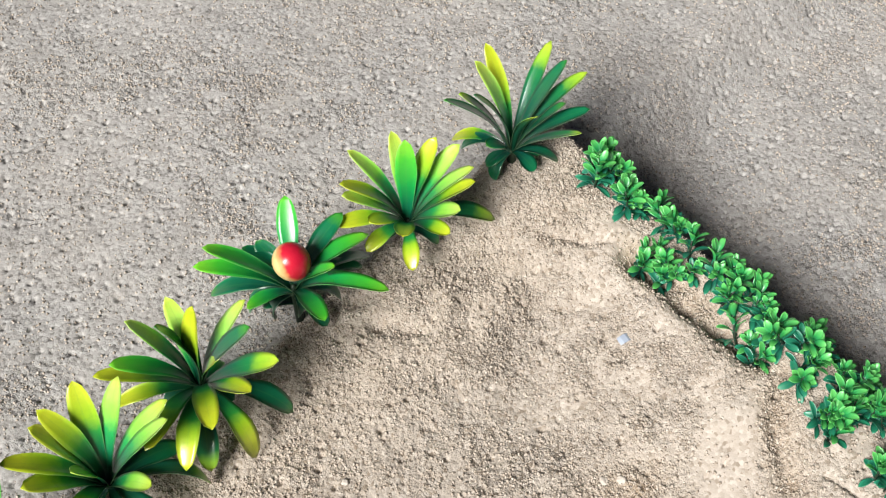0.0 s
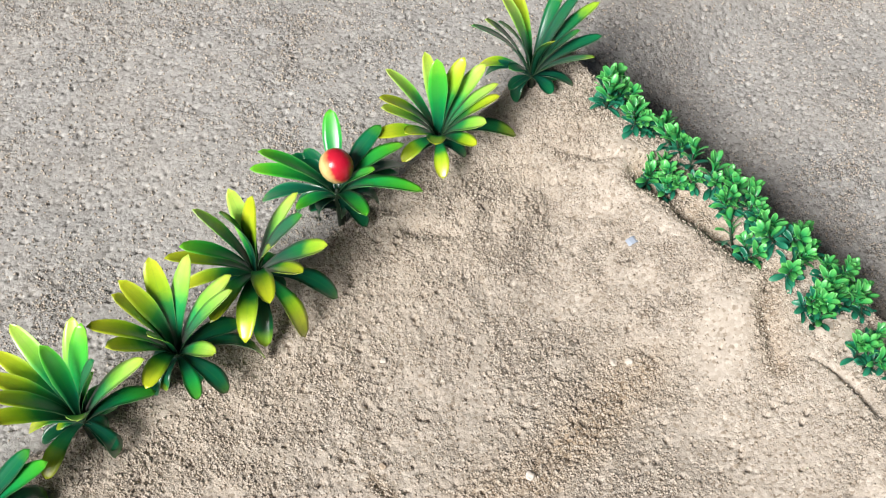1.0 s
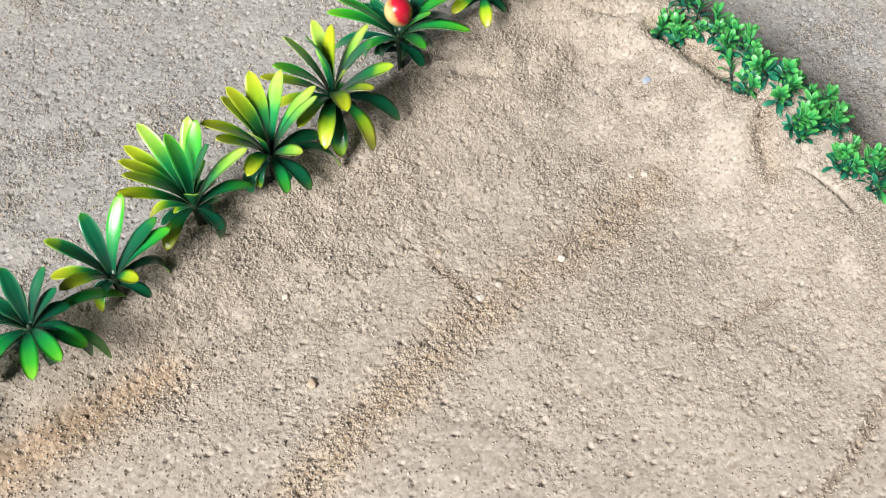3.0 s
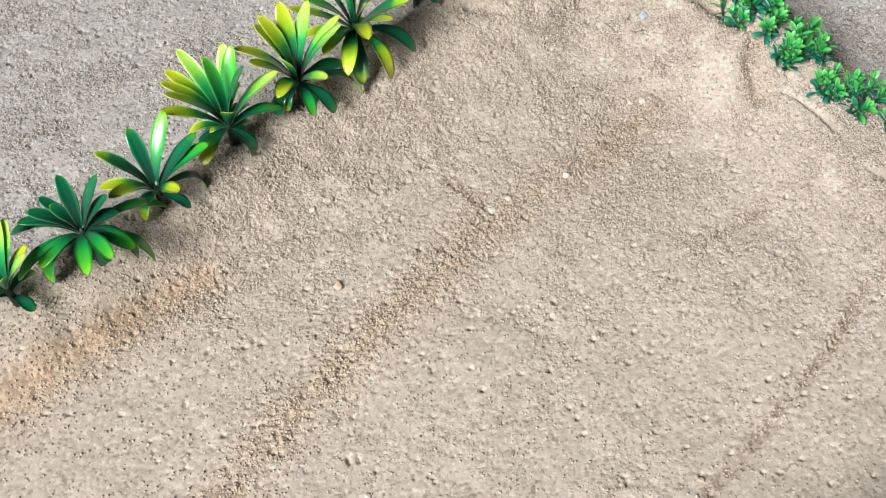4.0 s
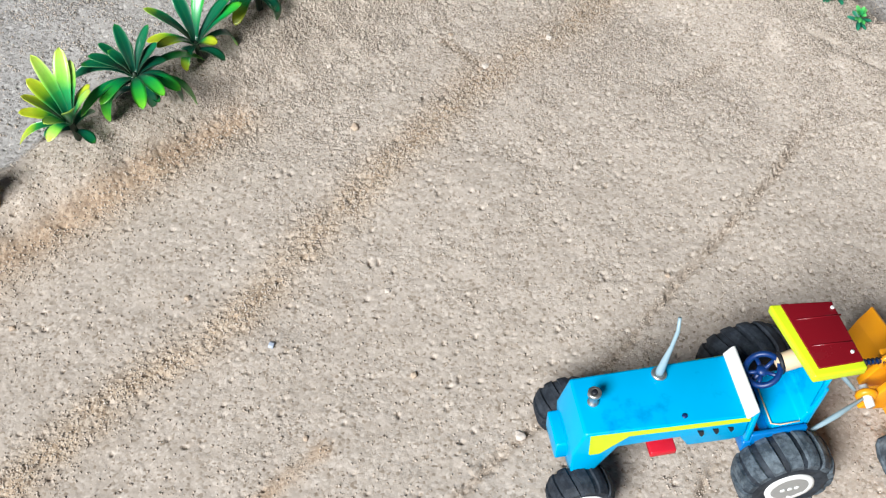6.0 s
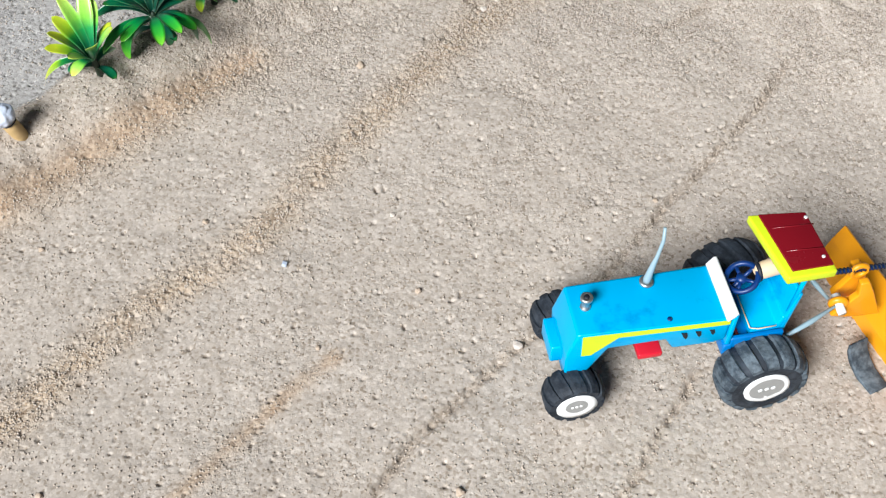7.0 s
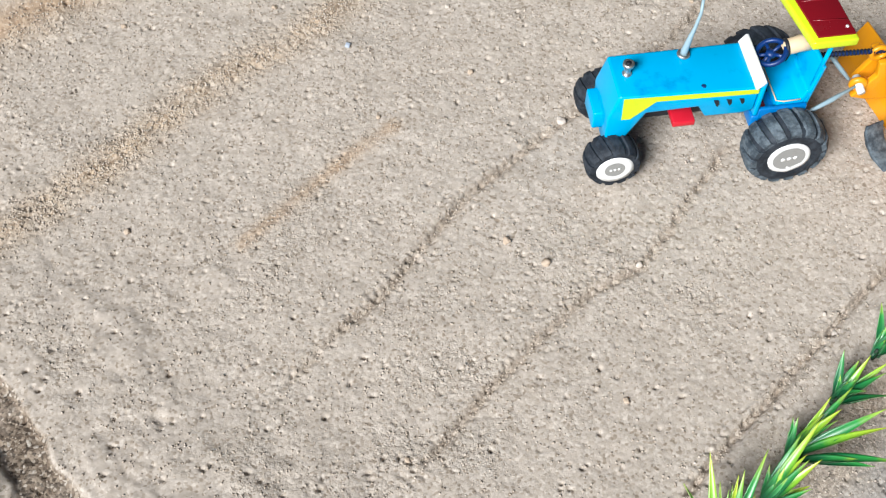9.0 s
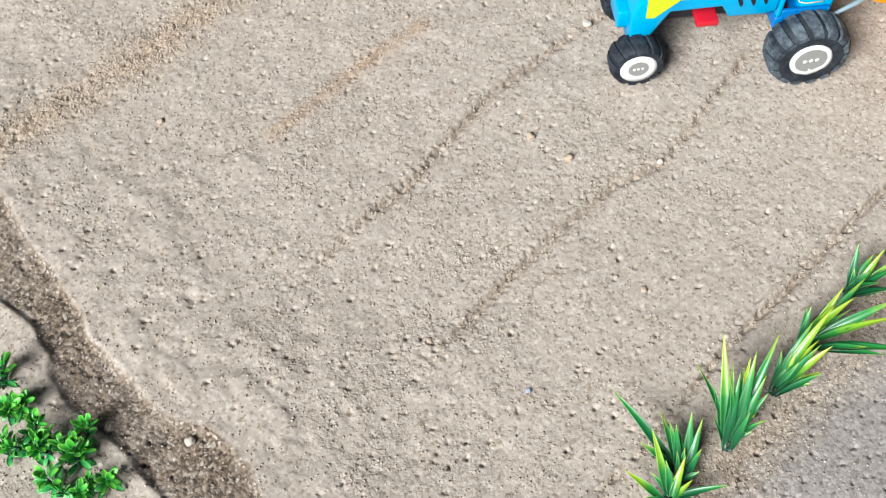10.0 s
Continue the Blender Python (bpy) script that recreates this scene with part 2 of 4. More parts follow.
def tube(points, radii, sides=14):
    """A closed tube along points with a radius at each."""
    bm = bmesh.new()
    rings = []
    pts = [Vector(p) for p in points]
    for i, p in enumerate(pts):
        d = (pts[min(i + 1, len(pts) - 1)] - pts[max(i - 1, 0)]).normalized()
        q = d.to_track_quat("Z", "Y")
        r = radii[i] if isinstance(radii, (list, tuple)) else radii
        rings.append([bm.verts.new(p + q @ Vector((r * math.cos(2 * math.pi * k / sides), r * math.sin(2 * math.pi * k / sides), 0))) for k in range(sides)])
    for a, b in zip(rings, rings[1:]):
        for k in range(sides):
            bm.faces.new((a[k], a[(k + 1) % sides], b[(k + 1) % sides], b[k]))
    bm.faces.new(rings[0][::-1])
    bm.faces.new(rings[-1])
    return bm


def lathe(profile, centre, axis="Y", sides=36):
    """A closed body of revolution: profile of (radius, distance along the axis)."""
    bm = bmesh.new()
    rings = []
    for r, d in profile:
        ring = []
        for k in range(sides):
            a = 2 * math.pi * k / sides
            u, w = r * math.cos(a), r * math.sin(a)
            off = (u, d, w) if axis == "Y" else (u, w, d)
            ring.append(bm.verts.new(Vector(centre) + Vector(off)))
        rings.append(ring)
    for a, b in zip(rings, rings[1:]):
        for k in range(sides):
            bm.faces.new((a[k], a[(k + 1) % sides], b[(k + 1) % sides], b[k]))
    bm.faces.new(rings[0])
    bm.faces.new(rings[-1])
    return bm


def torus(centre, radius, thick, normal, n=32, m=8):
    bm = bmesh.new()
    q = Vector(normal).to_track_quat("Z", "Y")
    rings = []
    for i in range(n):
        a = 2 * math.pi * i / n
        out = Vector((math.cos(a), math.sin(a), 0))
        rings.append([bm.verts.new(Vector(centre) + q @ (out * (radius + thick * math.cos(2 * math.pi * k / m)) + Vector((0, 0, thick * math.sin(2 * math.pi * k / m))))) for k in range(m)])
    for i in range(n):
        a, b = rings[i], rings[(i + 1) % n]
        for k in range(m):
            bm.faces.new((a[k], b[k], b[(k + 1) % m], a[(k + 1) % m]))
    return bm


# ---- the shape of the ground ----
def lattice(x, y, size, seed):
    """Smooth value noise, 0 to 1."""
    rng = np.random.RandomState(seed)
    table = rng.rand(512, 512)
    u, v = x / size + 1000.0, y / size + 1000.0
    i, j = np.floor(u).astype(int), np.floor(v).astype(int)
    f, g = u - i, v - j
    f, g = f * f * (3 - 2 * f), g * g * (3 - 2 * g)
    t = lambda a, b: table[a % 512, b % 512]
    return (t(i, j) * (1 - f) + t(i + 1, j) * f) * (1 - g) + (t(i, j + 1) * (1 - f) + t(i + 1, j + 1) * f) * g


def step(a, b, v):
    t = np.clip((v - a) / (b - a), 0, 1)
    return t * t * (3 - 2 * t)


def from_line(x, y, points):
    """Distance from a polyline, and which side (positive: to its right)."""
    best = np.full(np.shape(x), 9.0)
    side = np.zeros(np.shape(x))
    for (x0, y0), (x1, y1) in zip(points, points[1:]):
        dx, dy = x1 - x0, y1 - y0
        t = np.clip(((x - x0) * dx + (y - y0) * dy) / (dx * dx + dy * dy), 0, 1)
        d = np.hypot(x - x0 - t * dx, y - y0 - t * dy)
        s = (x - x0) * dy - (y - y0) * dx
        side = np.where(d < best, np.sign(s), side)
        best = np.minimum(best, d)
    return best, best * side


TRACK_WIDE = [(-0.60, -0.42), (-0.417, -0.254), (-0.349, -0.190), (-0.269, -0.095), (-0.198, -0.030), (-0.130, 0.060), (-0.068, 0.146), (-0.025, 0.198), (0.037, 0.249), (0.097, 0.315)]
TRACK_FOOT = [(-0.208, 0.154), (-0.269, 0.100), (-0.330, 0.041), (-0.46, -0.075)]
TRACK_FAINT = [(-0.225, -0.237), (-0.158, -0.159), (-0.127, -0.130)]
TRACK_MID = [(-0.200, -0.361), (-0.165, -0.318), (-0.119, -0.261), (-0.070, -0.188), (-0.008, -0.126), (0.067, -0.057), (0.115, 0.005), (0.199, 0.104), (0.237, 0.168)]
TRACK_WHEEL = [(-0.117, -0.421), (-0.079, -0.374), (-0.031, -0.315), (0.016, -0.266), (0.048, -0.246), (0.078, -0.202), (0.128, -0.127)]
RUT_INNER = [(-0.02, -0.52), (0.044, -0.442), (0.082, -0.392), (0.131, -0.339), (0.204, -0.258), (0.30, -0.155)]
NOTCH = [(-0.048, 0.243), (-0.017, 0.212)]
ROW_FAINT = [(0.10, 0.168), (0.132, 0.191), (0.185, 0.229)]
CRACK = [(0.196, 0.316), (0.211, 0.306), (0.222, 0.293), (0.230, 0.278)]
CRACK_EDGE = [(0.245, 0.245), (0.268, 0.222), (0.30, 0.195)]
CLEFT = [(0.182, 0.366), (0.175, 0.345), (0.177, 0.330), (0.179, 0.312)]
SCARP = [(0.113, 0.443), (0.123, 0.434), (0.135, 0.421), (0.149, 0.407), (0.160, 0.391), (0.171, 0.379)]
# edges of the damp trench, as distances from its line at stations along it
TRENCH_AT = (-0.30, -0.264, -0.235, -0.212, -0.186, -0.162, -0.135, -0.102, -0.062, -0.024, 0.016, 0.08)
TRENCH_NEAR = (-0.001, -0.001, 0.000, 0.002, -0.006, -0.004, -0.004, -0.002, 0.001, 0.006, 0.014, 0.018)
TRENCH_FAR = (-0.043, -0.044, -0.044, -0.043, -0.039, -0.043, -0.046, -0.039, -0.036, -0.040, -0.042, -0.042)
# pressed smooth pads of sand: x, y, half lengths, turn
PADS = ((-0.352, -0.343, 0.010, 0.020, 35), (-0.292, -0.408, 0.009, 0.022, 38), (-0.262, -0.432, 0.008, 0.018, 40), (-0.298, -0.315, 0.022, 0.020, 0), (-0.244, -0.272, 0.016, 0.016, 0), (-0.384, -0.195, 0.014, 0.010, 30),
        (-0.205, -0.452, 0.010, 0.030, 42), (0.104, 0.452, 0.010, 0.016, 40), (0.212, 0.332, 0.012, 0.010, 0), (-0.020, 0.098, 0.030, 0.022, 20), (0.150, 0.330, 0.018, 0.030, -20), (-0.35, -0.445, 0.010, 0.026, 38))


def ground_height(x, y):
    """Height, and the shares of packed, loose and damp sand; the last two hold shade tone."""
    warp = (lattice(x, y, 0.045, 3) - 0.5) * 0.016 + (lattice(x, y, 0.015, 4) - 0.5) * 0.006
    west = (x - 0.042) * 0.726 - (y - 0.495) * 0.688 + warp
    along_west = -(x - 0.042) * 0.688 - (y - 0.495) * 0.726
    east = -(x - 0.085) * 0.768 - (y - 0.500) * 0.64 + warp
    along_east = (x - 0.085) * 0.64 - (y - 0.500) * 0.768
    south = (x + 0.394) * 0.674 + (y + 0.328) * 0.739 + warp
    grassy = -(x - 0.037) * 0.735 + (y + 0.50) * 0.678 + warp * 0.5
    inside = step(-0.030, -0.014, west) * step(-0.024, -0.009, east)
    crest_w = 0.027 + 0.011 * (1 - step(0.02, 0.20, along_west))
    bank_w = crest_w * (1 - step(-0.010, 0.068 + 0.050 * (1 - step(0.20, 0.46, along_west)), west))
    crest_e = 0.038 - 0.020 * step(0.14, 0.25, along_east)
    bank_e = crest_e * (1 - step(-0.004, 0.125, east))
    bed = 0.93 * np.sqrt(bank_w ** 2 + bank_e ** 2)
    outer = 0.016 - 0.006 * step(0.04, 0.16, x) + 0.004 * (lattice(x, y, 0.13, 5) - 0.5)
    outer = outer - 0.027 * step(-0.012, 0.040, west - warp)
    h = outer * (1 - inside) + bed * inside
    # low rise, trench and far bank at the south end
    rise = 0.0055 * (1 - step(0.0, 0.13, south))
    station = -(x + 0.394) * 0.739 + (y + 0.328) * 0.674
    near_lip, far_lip = np.interp(station, TRENCH_AT, TRENCH_NEAR), np.interp(station, TRENCH_AT, TRENCH_FAR)
    trench = step(-0.005, 0.002, south - far_lip) * (1 - step(-0.006, 0.001, south - near_lip))
    far = 1 - step(-0.018, 0.001, south - far_lip)
    h = h + (rise * (1 - trench) * (1 - far) + trench * 0.0010 + far * 0.0036) * step(-0.1, -0.25, y)
    # grass edge
    beyond = 1 - step(-0.016, -0.004, grassy)
    h = h - 0.006 * beyond + 0.0025 * np.exp(-((grassy - 0.028) / 0.008) ** 2)
    packed = np.clip((1 - inside) + beyond * step(-0.1, -0.2, y), 0, 1)
    loose = np.zeros(np.shape(x))
    rag = 0.6 + 0.8 * lattice(x, y, 0.012, 6)
    # warm loose sand on the bank under the plants
    loose = np.maximum(loose, 0.20 * np.exp(-((west - 0.030) / 0.032) ** 2) * rag * inside)
    # on the outer slopes the brown of the shade is put into the colour
    loose = np.maximum(loose, 0.55 * np.exp(-((east + 0.026) / 0.022) ** 2) * step(-0.05, 0.02, along_east) * (0.5 + 0.5 * rag))
    loose = np.maximum(loose, 0.60 * np.exp(-((grassy + 0.016) / 0.018) ** 2) * step(-0.1, -0.2, y) * rag)
    d, s = from_line(x, y, TRACK_WIDE)
    s = s + warp * 0.4
    h = h + rag * (0.0014 * np.exp(-((s + 0.002) / 0.011) ** 2) - 0.0011 * np.exp(-((s - 0.014) / 0.008) ** 2))
    loose = np.maximum(loose, 0.95 * np.exp(-((s - 0.004) / 0.016) ** 2) * np.clip(rag * 1.5 - 0.5, 0.1, 1))
    d, s = from_line(x, y, TRACK_FOOT)
    h = h - 0.002 * np.exp(-(d / 0.009) ** 2)
    loose = np.maximum(loose, 0.45 * np.exp(-((s + 0.012) / 0.018) ** 2) * (d < 0.06) * (0.5 + 0.5 * rag))
    rusty = 0.9 * np.exp(-((d - 0.002) / 0.011) ** 2) * np.clip(0.6 + 0.4 * rag, 0, 1)
    d, s = from_line(x, y, TRACK_FAINT)
    rusty = np.maximum(rusty, 0.7 * np.exp(-(d / 0.006) ** 2) * rag)
    loose = np.maximum(loose, 0.2 * np.exp(-(d / 0.006) ** 2) * rag)
    h = h + 0.0010 * np.exp(-(d / 0.005) ** 2)
    # grey-brown of the narrow tracks, with their groove shade put into the colour
    groove_shade = np.zeros(np.shape(x))
    for line, deep, wide, firm in ((TRACK_MID, 0.0022, 0.0032, 0.40), (TRACK_WHEEL, 0.0022, 0.0032, 0.6), (ROW_FAINT, 0.0012, 0.003, 0.1), (RUT_INNER, 0.0026, 0.0026, 0.6)):
        d, s = from_line(x, y, line)
        s, d = s + warp * 0.18, np.abs(s + warp * 0.18) + (d > 2 * np.abs(s)) * d
        ends = step(0.0, 0.06, np.hypot(x - line[0][0], y - line[0][1])) * step(0.0, 0.03, np.hypot(x - line[-1][0], y - line[-1][1]))
        vary = ends * np.clip(firm - 0.1 + 1.5 * lattice(x, y, 0.04, 7) + 1.4 * (lattice(x, y, 0.005, 17) - 0.5), 0.0, 1.6) * (d < 0.03)
        h = h + vary * (deep * 0.35 * np.exp(-((s + wide) / wide) ** 2) - deep * np.exp(-((s - wide * 0.5) / wide) ** 2))
        loose = np.maximum(loose, 0.30 * np.exp(-((s - 0.0012) / (wide * 1.3)) ** 2) * (d < 0.03) * rag * np.clip(0.3 + vary, 0, 1) * ends)
        groove_shade = np.maximum(groove_shade, 0.38 * np.exp(-((s - 0.0010) / (wide * 1.1)) ** 2) * (d < 0.03) * rag * np.clip(0.2 + vary, 0, 1) * ends)
    for line, deep, wide in ((NOTCH, 0.0026, 0.0036), (CRACK, 0.005, 0.0014), (CRACK_EDGE, 0.004, 0.0014), (CLEFT, 0.006, 0.006), (SCARP, 0.017, 0.0085)):
        d, s = from_line(x, y, line)
        h = h - deep * np.exp(-((d + warp * 0.35) / wide) ** 2) * (0.5 + lattice(x, y, 0.012, 19))
    # coarse brown sand in scarp and cleft; the scarp's shade is painted in too
    d, s = from_line(x, y, SCARP)
    loose = np.maximum(loose, 0.8 * np.exp(-(d / 0.011) ** 2) * rag)
    d, s = from_line(x, y, CLEFT)
    loose = np.maximum(loose, 0.7 * np.exp(-(d / 0.009) ** 2) * rag)
    d, s = from_line(x, y, NOTCH)
    loose = np.maximum(loose, 0.8 * np.exp(-(d / 0.0042) ** 2))
    # finger dents on the mound, hollows in the south corner
    for cx, cy, rx, ry, deep in ((-0.022, 0.394, 0.012, 0.006, 0.007), (-0.010, 0.399, 0.009, 0.005, 0.004), (-0.038, 0.411, 0.008, 0.009, 0.006), (0.059, 0.424, 0.006, 0.016, 0.007), (0.076, 0.416, 0.014, 0.005, 0.005), (0.076, 0.457, 0.016, 0.003, 0.005),
                                 (-0.262, -0.372, 0.009, 0.005, 0.003)):
        h = h - 0.8 * deep * np.exp(-(((x - cx + warp) / rx) ** 2 + ((y - cy - warp) / ry) ** 2)) * (0.4 + 1.2 * lattice(x, y, 0.008, 20))
    wet = step(-0.0010, 0.0015, south - far_lip + warp * 0.3) * (1 - step(-0.0015, 0.0010, south - near_lip + warp * 0.3)) * step(-0.1, -0.25, y)
    # damp trench floor; beyond the grass edge the same mask only darkens the sand
    damp = wet * np.clip(0.75 + 0.5 * lattice(x, y, 0.007, 8), 0, 1) + 0.32 * beyond * step(-0.1, -0.2, y) * (1 - wet)
    # darker brown inside the notch
    d, s = from_line(x, y, NOTCH)
    damp = np.maximum(damp, 0.45 * np.exp(-(d / 0.0035) ** 2))
    # churned lumps in the south corner
    churn = (1 - step(0.05, 0.20, south)) * (1 - far) * (1 - packed)
    h = h + churn * 0.0004 * (lattice(x, y, 0.022, 9) - 0.5) + churn * 0.0014 * (lattice(x, y, 0.009, 10) - 0.5)
    rough = 1.0 - 0.25 * packed + 1.6 * trench
    h = h + 0.0024 * (lattice(x, y, 0.06, 11) - 0.5) + 0.0010 * (lattice(x, y, 0.020, 12) - 0.5)
    h = h + rough * (0.0005 * (lattice(x, y, 0.0065, 13) - 0.5) + 0.0005 * (lattice(x, y, 0.0028, 14) - 0.5))
    # plain packed ground far from the bed
    away = step(0.85, 1.3, np.hypot(x, y - 0.05))
    h, packed = h * (1 - away), packed + (1 - packed) * away
    return h, packed, np.clip(loose, 0, 1) * (1 - away), np.maximum(damp, groove_shade) * (1 - away), np.clip(rusty, 0, 1) * (1 - away)


def spaced(lo, hi, cell, reach):
    """Even cells from lo to hi, then ever wider ones to the horizon."""
    inner = list(np.arange(lo, hi, cell))
    out, gap = [], cell
    a = inner[-1]
    while a < reach:
        gap *= 1.35
        a += gap
        out.append(a)
    left, gap, a = [], cell, lo
    while a > -reach:
        gap *= 1.35
        a -= gap
        left.append(a)
    return np.array(left[::-1] + inner + out)


GX, GY = spaced(-0.43, 0.34, 0.00118, 60.0), spaced(-0.54, 0.74, 0.00118, 60.0)
MX, MY = np.meshgrid(GX, GY)
HZ, PACKED, LOOSE_SHADE, DAMP_SHADE, RUSTY = ground_height(MX, MY)
# how gritty the surface is: smooth pressed sand here, crumbly sand there
EASTWARD = -(MX - 0.085) * 0.768 - (MY - 0.500) * 0.64
COARSE = np.clip(0.26 - 0.06 * PACKED + 2.7 * lattice(MX, MY, 0.085, 41) * lattice(MX, MY, 0.03, 42) * np.clip(2.4 * lattice(MX, MY, 0.011, 43) - 0.4, 0, 1) * (0.52 - 0.08 * PACKED) + 0.7 * LOOSE_SHADE + 1.1 * DAMP_SHADE, 0.08, 1.6)
SOUTHWARD = (MX + 0.394) * 0.674 + (MY + 0.328) * 0.739
COARSE *= 0.40 + 1.08 * step(0.0, 0.28, MY)
COARSE *= 1 + 0.7 * step(0.02, 0.06, SOUTHWARD) * (1 - step(0.12, 0.26, SOUTHWARD)) * step(-0.28, -0.2, MX)
COARSE *= 1 - 0.6 * np.exp(-((SOUTHWARD - 0.012) / 0.012) ** 2)
COARSE *= 1 + 0.35 * (1 - step(0.02, 0.12, EASTWARD)) * (1 - PACKED)


for px, py, pa, pb, turn in PADS:
    ct, st = math.cos(radians(turn)), math.sin(radians(turn))
    pu, pv = (MX - px) * ct + (MY - py) * st, -(MX - px) * st + (MY - py) * ct
    pad = np.exp(-(((pu / pa) ** 2 + (pv / pb) ** 2) * (0.7 + 0.6 * lattice(MX, MY, 0.012, 44))) ** 4)
    COARSE *= 1 - 0.85 * pad
    HZ += 0.0012 * pad


def scatter_relief(count, seed, r_lo, r_hi, depth, floor):
    """Small pits with a crumb beside each, thickest where the sand is crumbly."""
    rng = np.random.RandomState(seed)
    for _ in range(count):
        cx, cy = rng.uniform(-0.43, 0.34), rng.uniform(-0.54, 0.74)
        gi, gj = min(np.searchsorted(GX, cx), len(GX) - 1), min(np.searchsorted(GY, cy), len(GY) - 1)
        if rng.rand() > floor + COARSE[gj, gi] + 0.55 * PACKED[gj, gi]:
            continue
        r, e, deep = rng.uniform(r_lo, r_hi), rng.uniform(0.65, 1.4), depth * rng.uniform(0.4, 1.2)
        i0, i1 = np.searchsorted(GX, (cx - 3 * r, cx + 3 * r))
        j0, j1 = np.searchsorted(GY, (cy - 3 * r, cy + 3 * r))
        dx, dy = MX[j0:j1, i0:i1] - cx, MY[j0:j1, i0:i1] - cy
        HZ[j0:j1, i0:i1] -= deep * np.exp(-((dx / (r * e)) ** 2 + (dy * e / r) ** 2) * 1.8)
        ox, oy = rng.uniform(-1.4, 1.4, 2) * r
        HZ[j0:j1, i0:i1] += 0.06 * deep * np.exp(-(((dx - ox) / r) ** 2 + ((dy - oy) / r) ** 2) * 2.2)


scatter_relief(5600, 21, 0.0009, 0.0017, 0.0054, 0.12)
scatter_relief(7000, 24, 0.0008, 0.0013, 0.0024, 0.0)
rng_fine = np.random.RandomState(5)
HZ += (rng_fine.rand(*HZ.shape) - 0.5) * 0.0014 * COARSE


def clods_along(line, count, spread, seed):
    """Crumbs of sand thrown up along a track."""
    rng = np.random.RandomState(seed)
    for _ in range(count):
        k = rng.randint(len(line) - 1)
        f = rng.rand()
        cx = line[k][0] * (1 - f) + line[k + 1][0] * f + rng.normal(0, spread)
        cy = line[k][1] * (1 - f) + line[k + 1][1] * f + rng.normal(0, spread)
        r = rng.uniform(0.0008, 0.0018)
        i0, i1 = np.searchsorted(GX, (cx - 2 * r, cx + 2 * r))
        j0, j1 = np.searchsorted(GY, (cy - 2 * r, cy + 2 * r))
        HZ[j0:j1, i0:i1] += rng.choice((0.8, -1.5, -1.5)) * r * 0.5 * np.exp(-(((MX[j0:j1, i0:i1] - cx) / r) ** 2 + ((MY[j0:j1, i0:i1] - cy) / r) ** 2) * 1.5)


clods_along(TRACK_MID, 500, 0.0042, 81)
clods_along(TRACK_WHEEL, 320, 0.0042, 82)
clods_along(TRACK_WIDE, 2300, 0.012, 83)
clods_along(RUT_INNER, 450, 0.004, 84)
clods_along(TRACK_FOOT, 200, 0.008, 85)


def surface(x, y):
    """Height of the finished sheet."""
    i = int(np.clip(np.searchsorted(GX, x) - 1, 0, len(GX) - 2))
    j = int(np.clip(np.searchsorted(GY, y) - 1, 0, len(GY) - 2))
    f, g = (x - GX[i]) / (GX[i + 1] - GX[i]), (y - GY[j]) / (GY[j + 1] - GY[j])
    return float((HZ[j, i] * (1 - f) + HZ[j, i + 1] * f) * (1 - g) + (HZ[j + 1, i] * (1 - f) + HZ[j + 1, i + 1] * f) * g)


def sheet_mesh(name, xs, ys, zs, fields):
    """A grid mesh with float attributes."""
    ny, nx = zs.shape
    me = bpy.data.meshes.new(name)
    co = np.stack([np.broadcast_to(xs, (ny, nx)), np.broadcast_to(ys[:, None], (ny, nx)), zs], axis=-1).astype(np.float32)
    me.vertices.add(nx * ny)
    me.vertices.foreach_set("co", co.ravel())
    idx = np.arange(nx * ny).reshape(ny, nx)
    quads = np.stack([idx[:-1, :-1], idx[:-1, 1:], idx[1:, 1:], idx[1:, :-1]], axis=-1).reshape(-1, 4)
    me.loops.add(quads.size)
    me.loops.foreach_set("vertex_index", quads.ravel().astype(np.int32))
    me.polygons.add(len(quads))
    me.polygons.foreach_set("loop_start", (np.arange(len(quads)) * 4).astype(np.int32))
    me.polygons.foreach_set("use_smooth", np.ones(len(quads), dtype=bool))
    me.update()
    for key, values in fields.items():
        me.attributes.new(key, "FLOAT", "POINT").data.foreach_set("value", values.ravel().astype(np.float32))
    return me


ground_me = sheet_mesh("ground", GX, GY, HZ, {"packed": PACKED, "loose": LOOSE_SHADE, "damp": DAMP_SHADE, "coarse": COARSE, "rusty": RUSTY})
ground_me.materials.append(SAND)
tagged(new("ground", ground_me), "dry tan sand with wheel tracks, low banks and a damp trench", "sand", kind="structure")


def rough_ball(rng, squash=0.7):
    """Twelve corners and twenty faces of a worn stone."""
    g = (1 + 5 ** 0.5) / 2
    v = np.array([(-1, g, 0), (1, g, 0), (-1, -g, 0), (1, -g, 0), (0, -1, g), (0, 1, g), (0, -1, -g), (0, 1, -g), (g, 0, -1), (g, 0, 1), (-g, 0, -1), (-g, 0, 1)]) / 1.9
    return v * rng.uniform(0.75, 1.2, (12, 1)) * np.array([1, rng.uniform(0.65, 1), squash])


BALL_FACES = np.array([(0, 11, 5), (0, 5, 1), (0, 1, 7), (0, 7, 10), (0, 10, 11), (1, 5, 9), (5, 11, 4), (11, 10, 2), (10, 7, 6), (7, 1, 8),
                       (3, 9, 4), (3, 4, 2), (3, 2, 6), (3, 6, 8), (3, 8, 9), (4, 9, 5), (2, 4, 11), (6, 2, 10), (8, 6, 7), (9, 8, 1)])


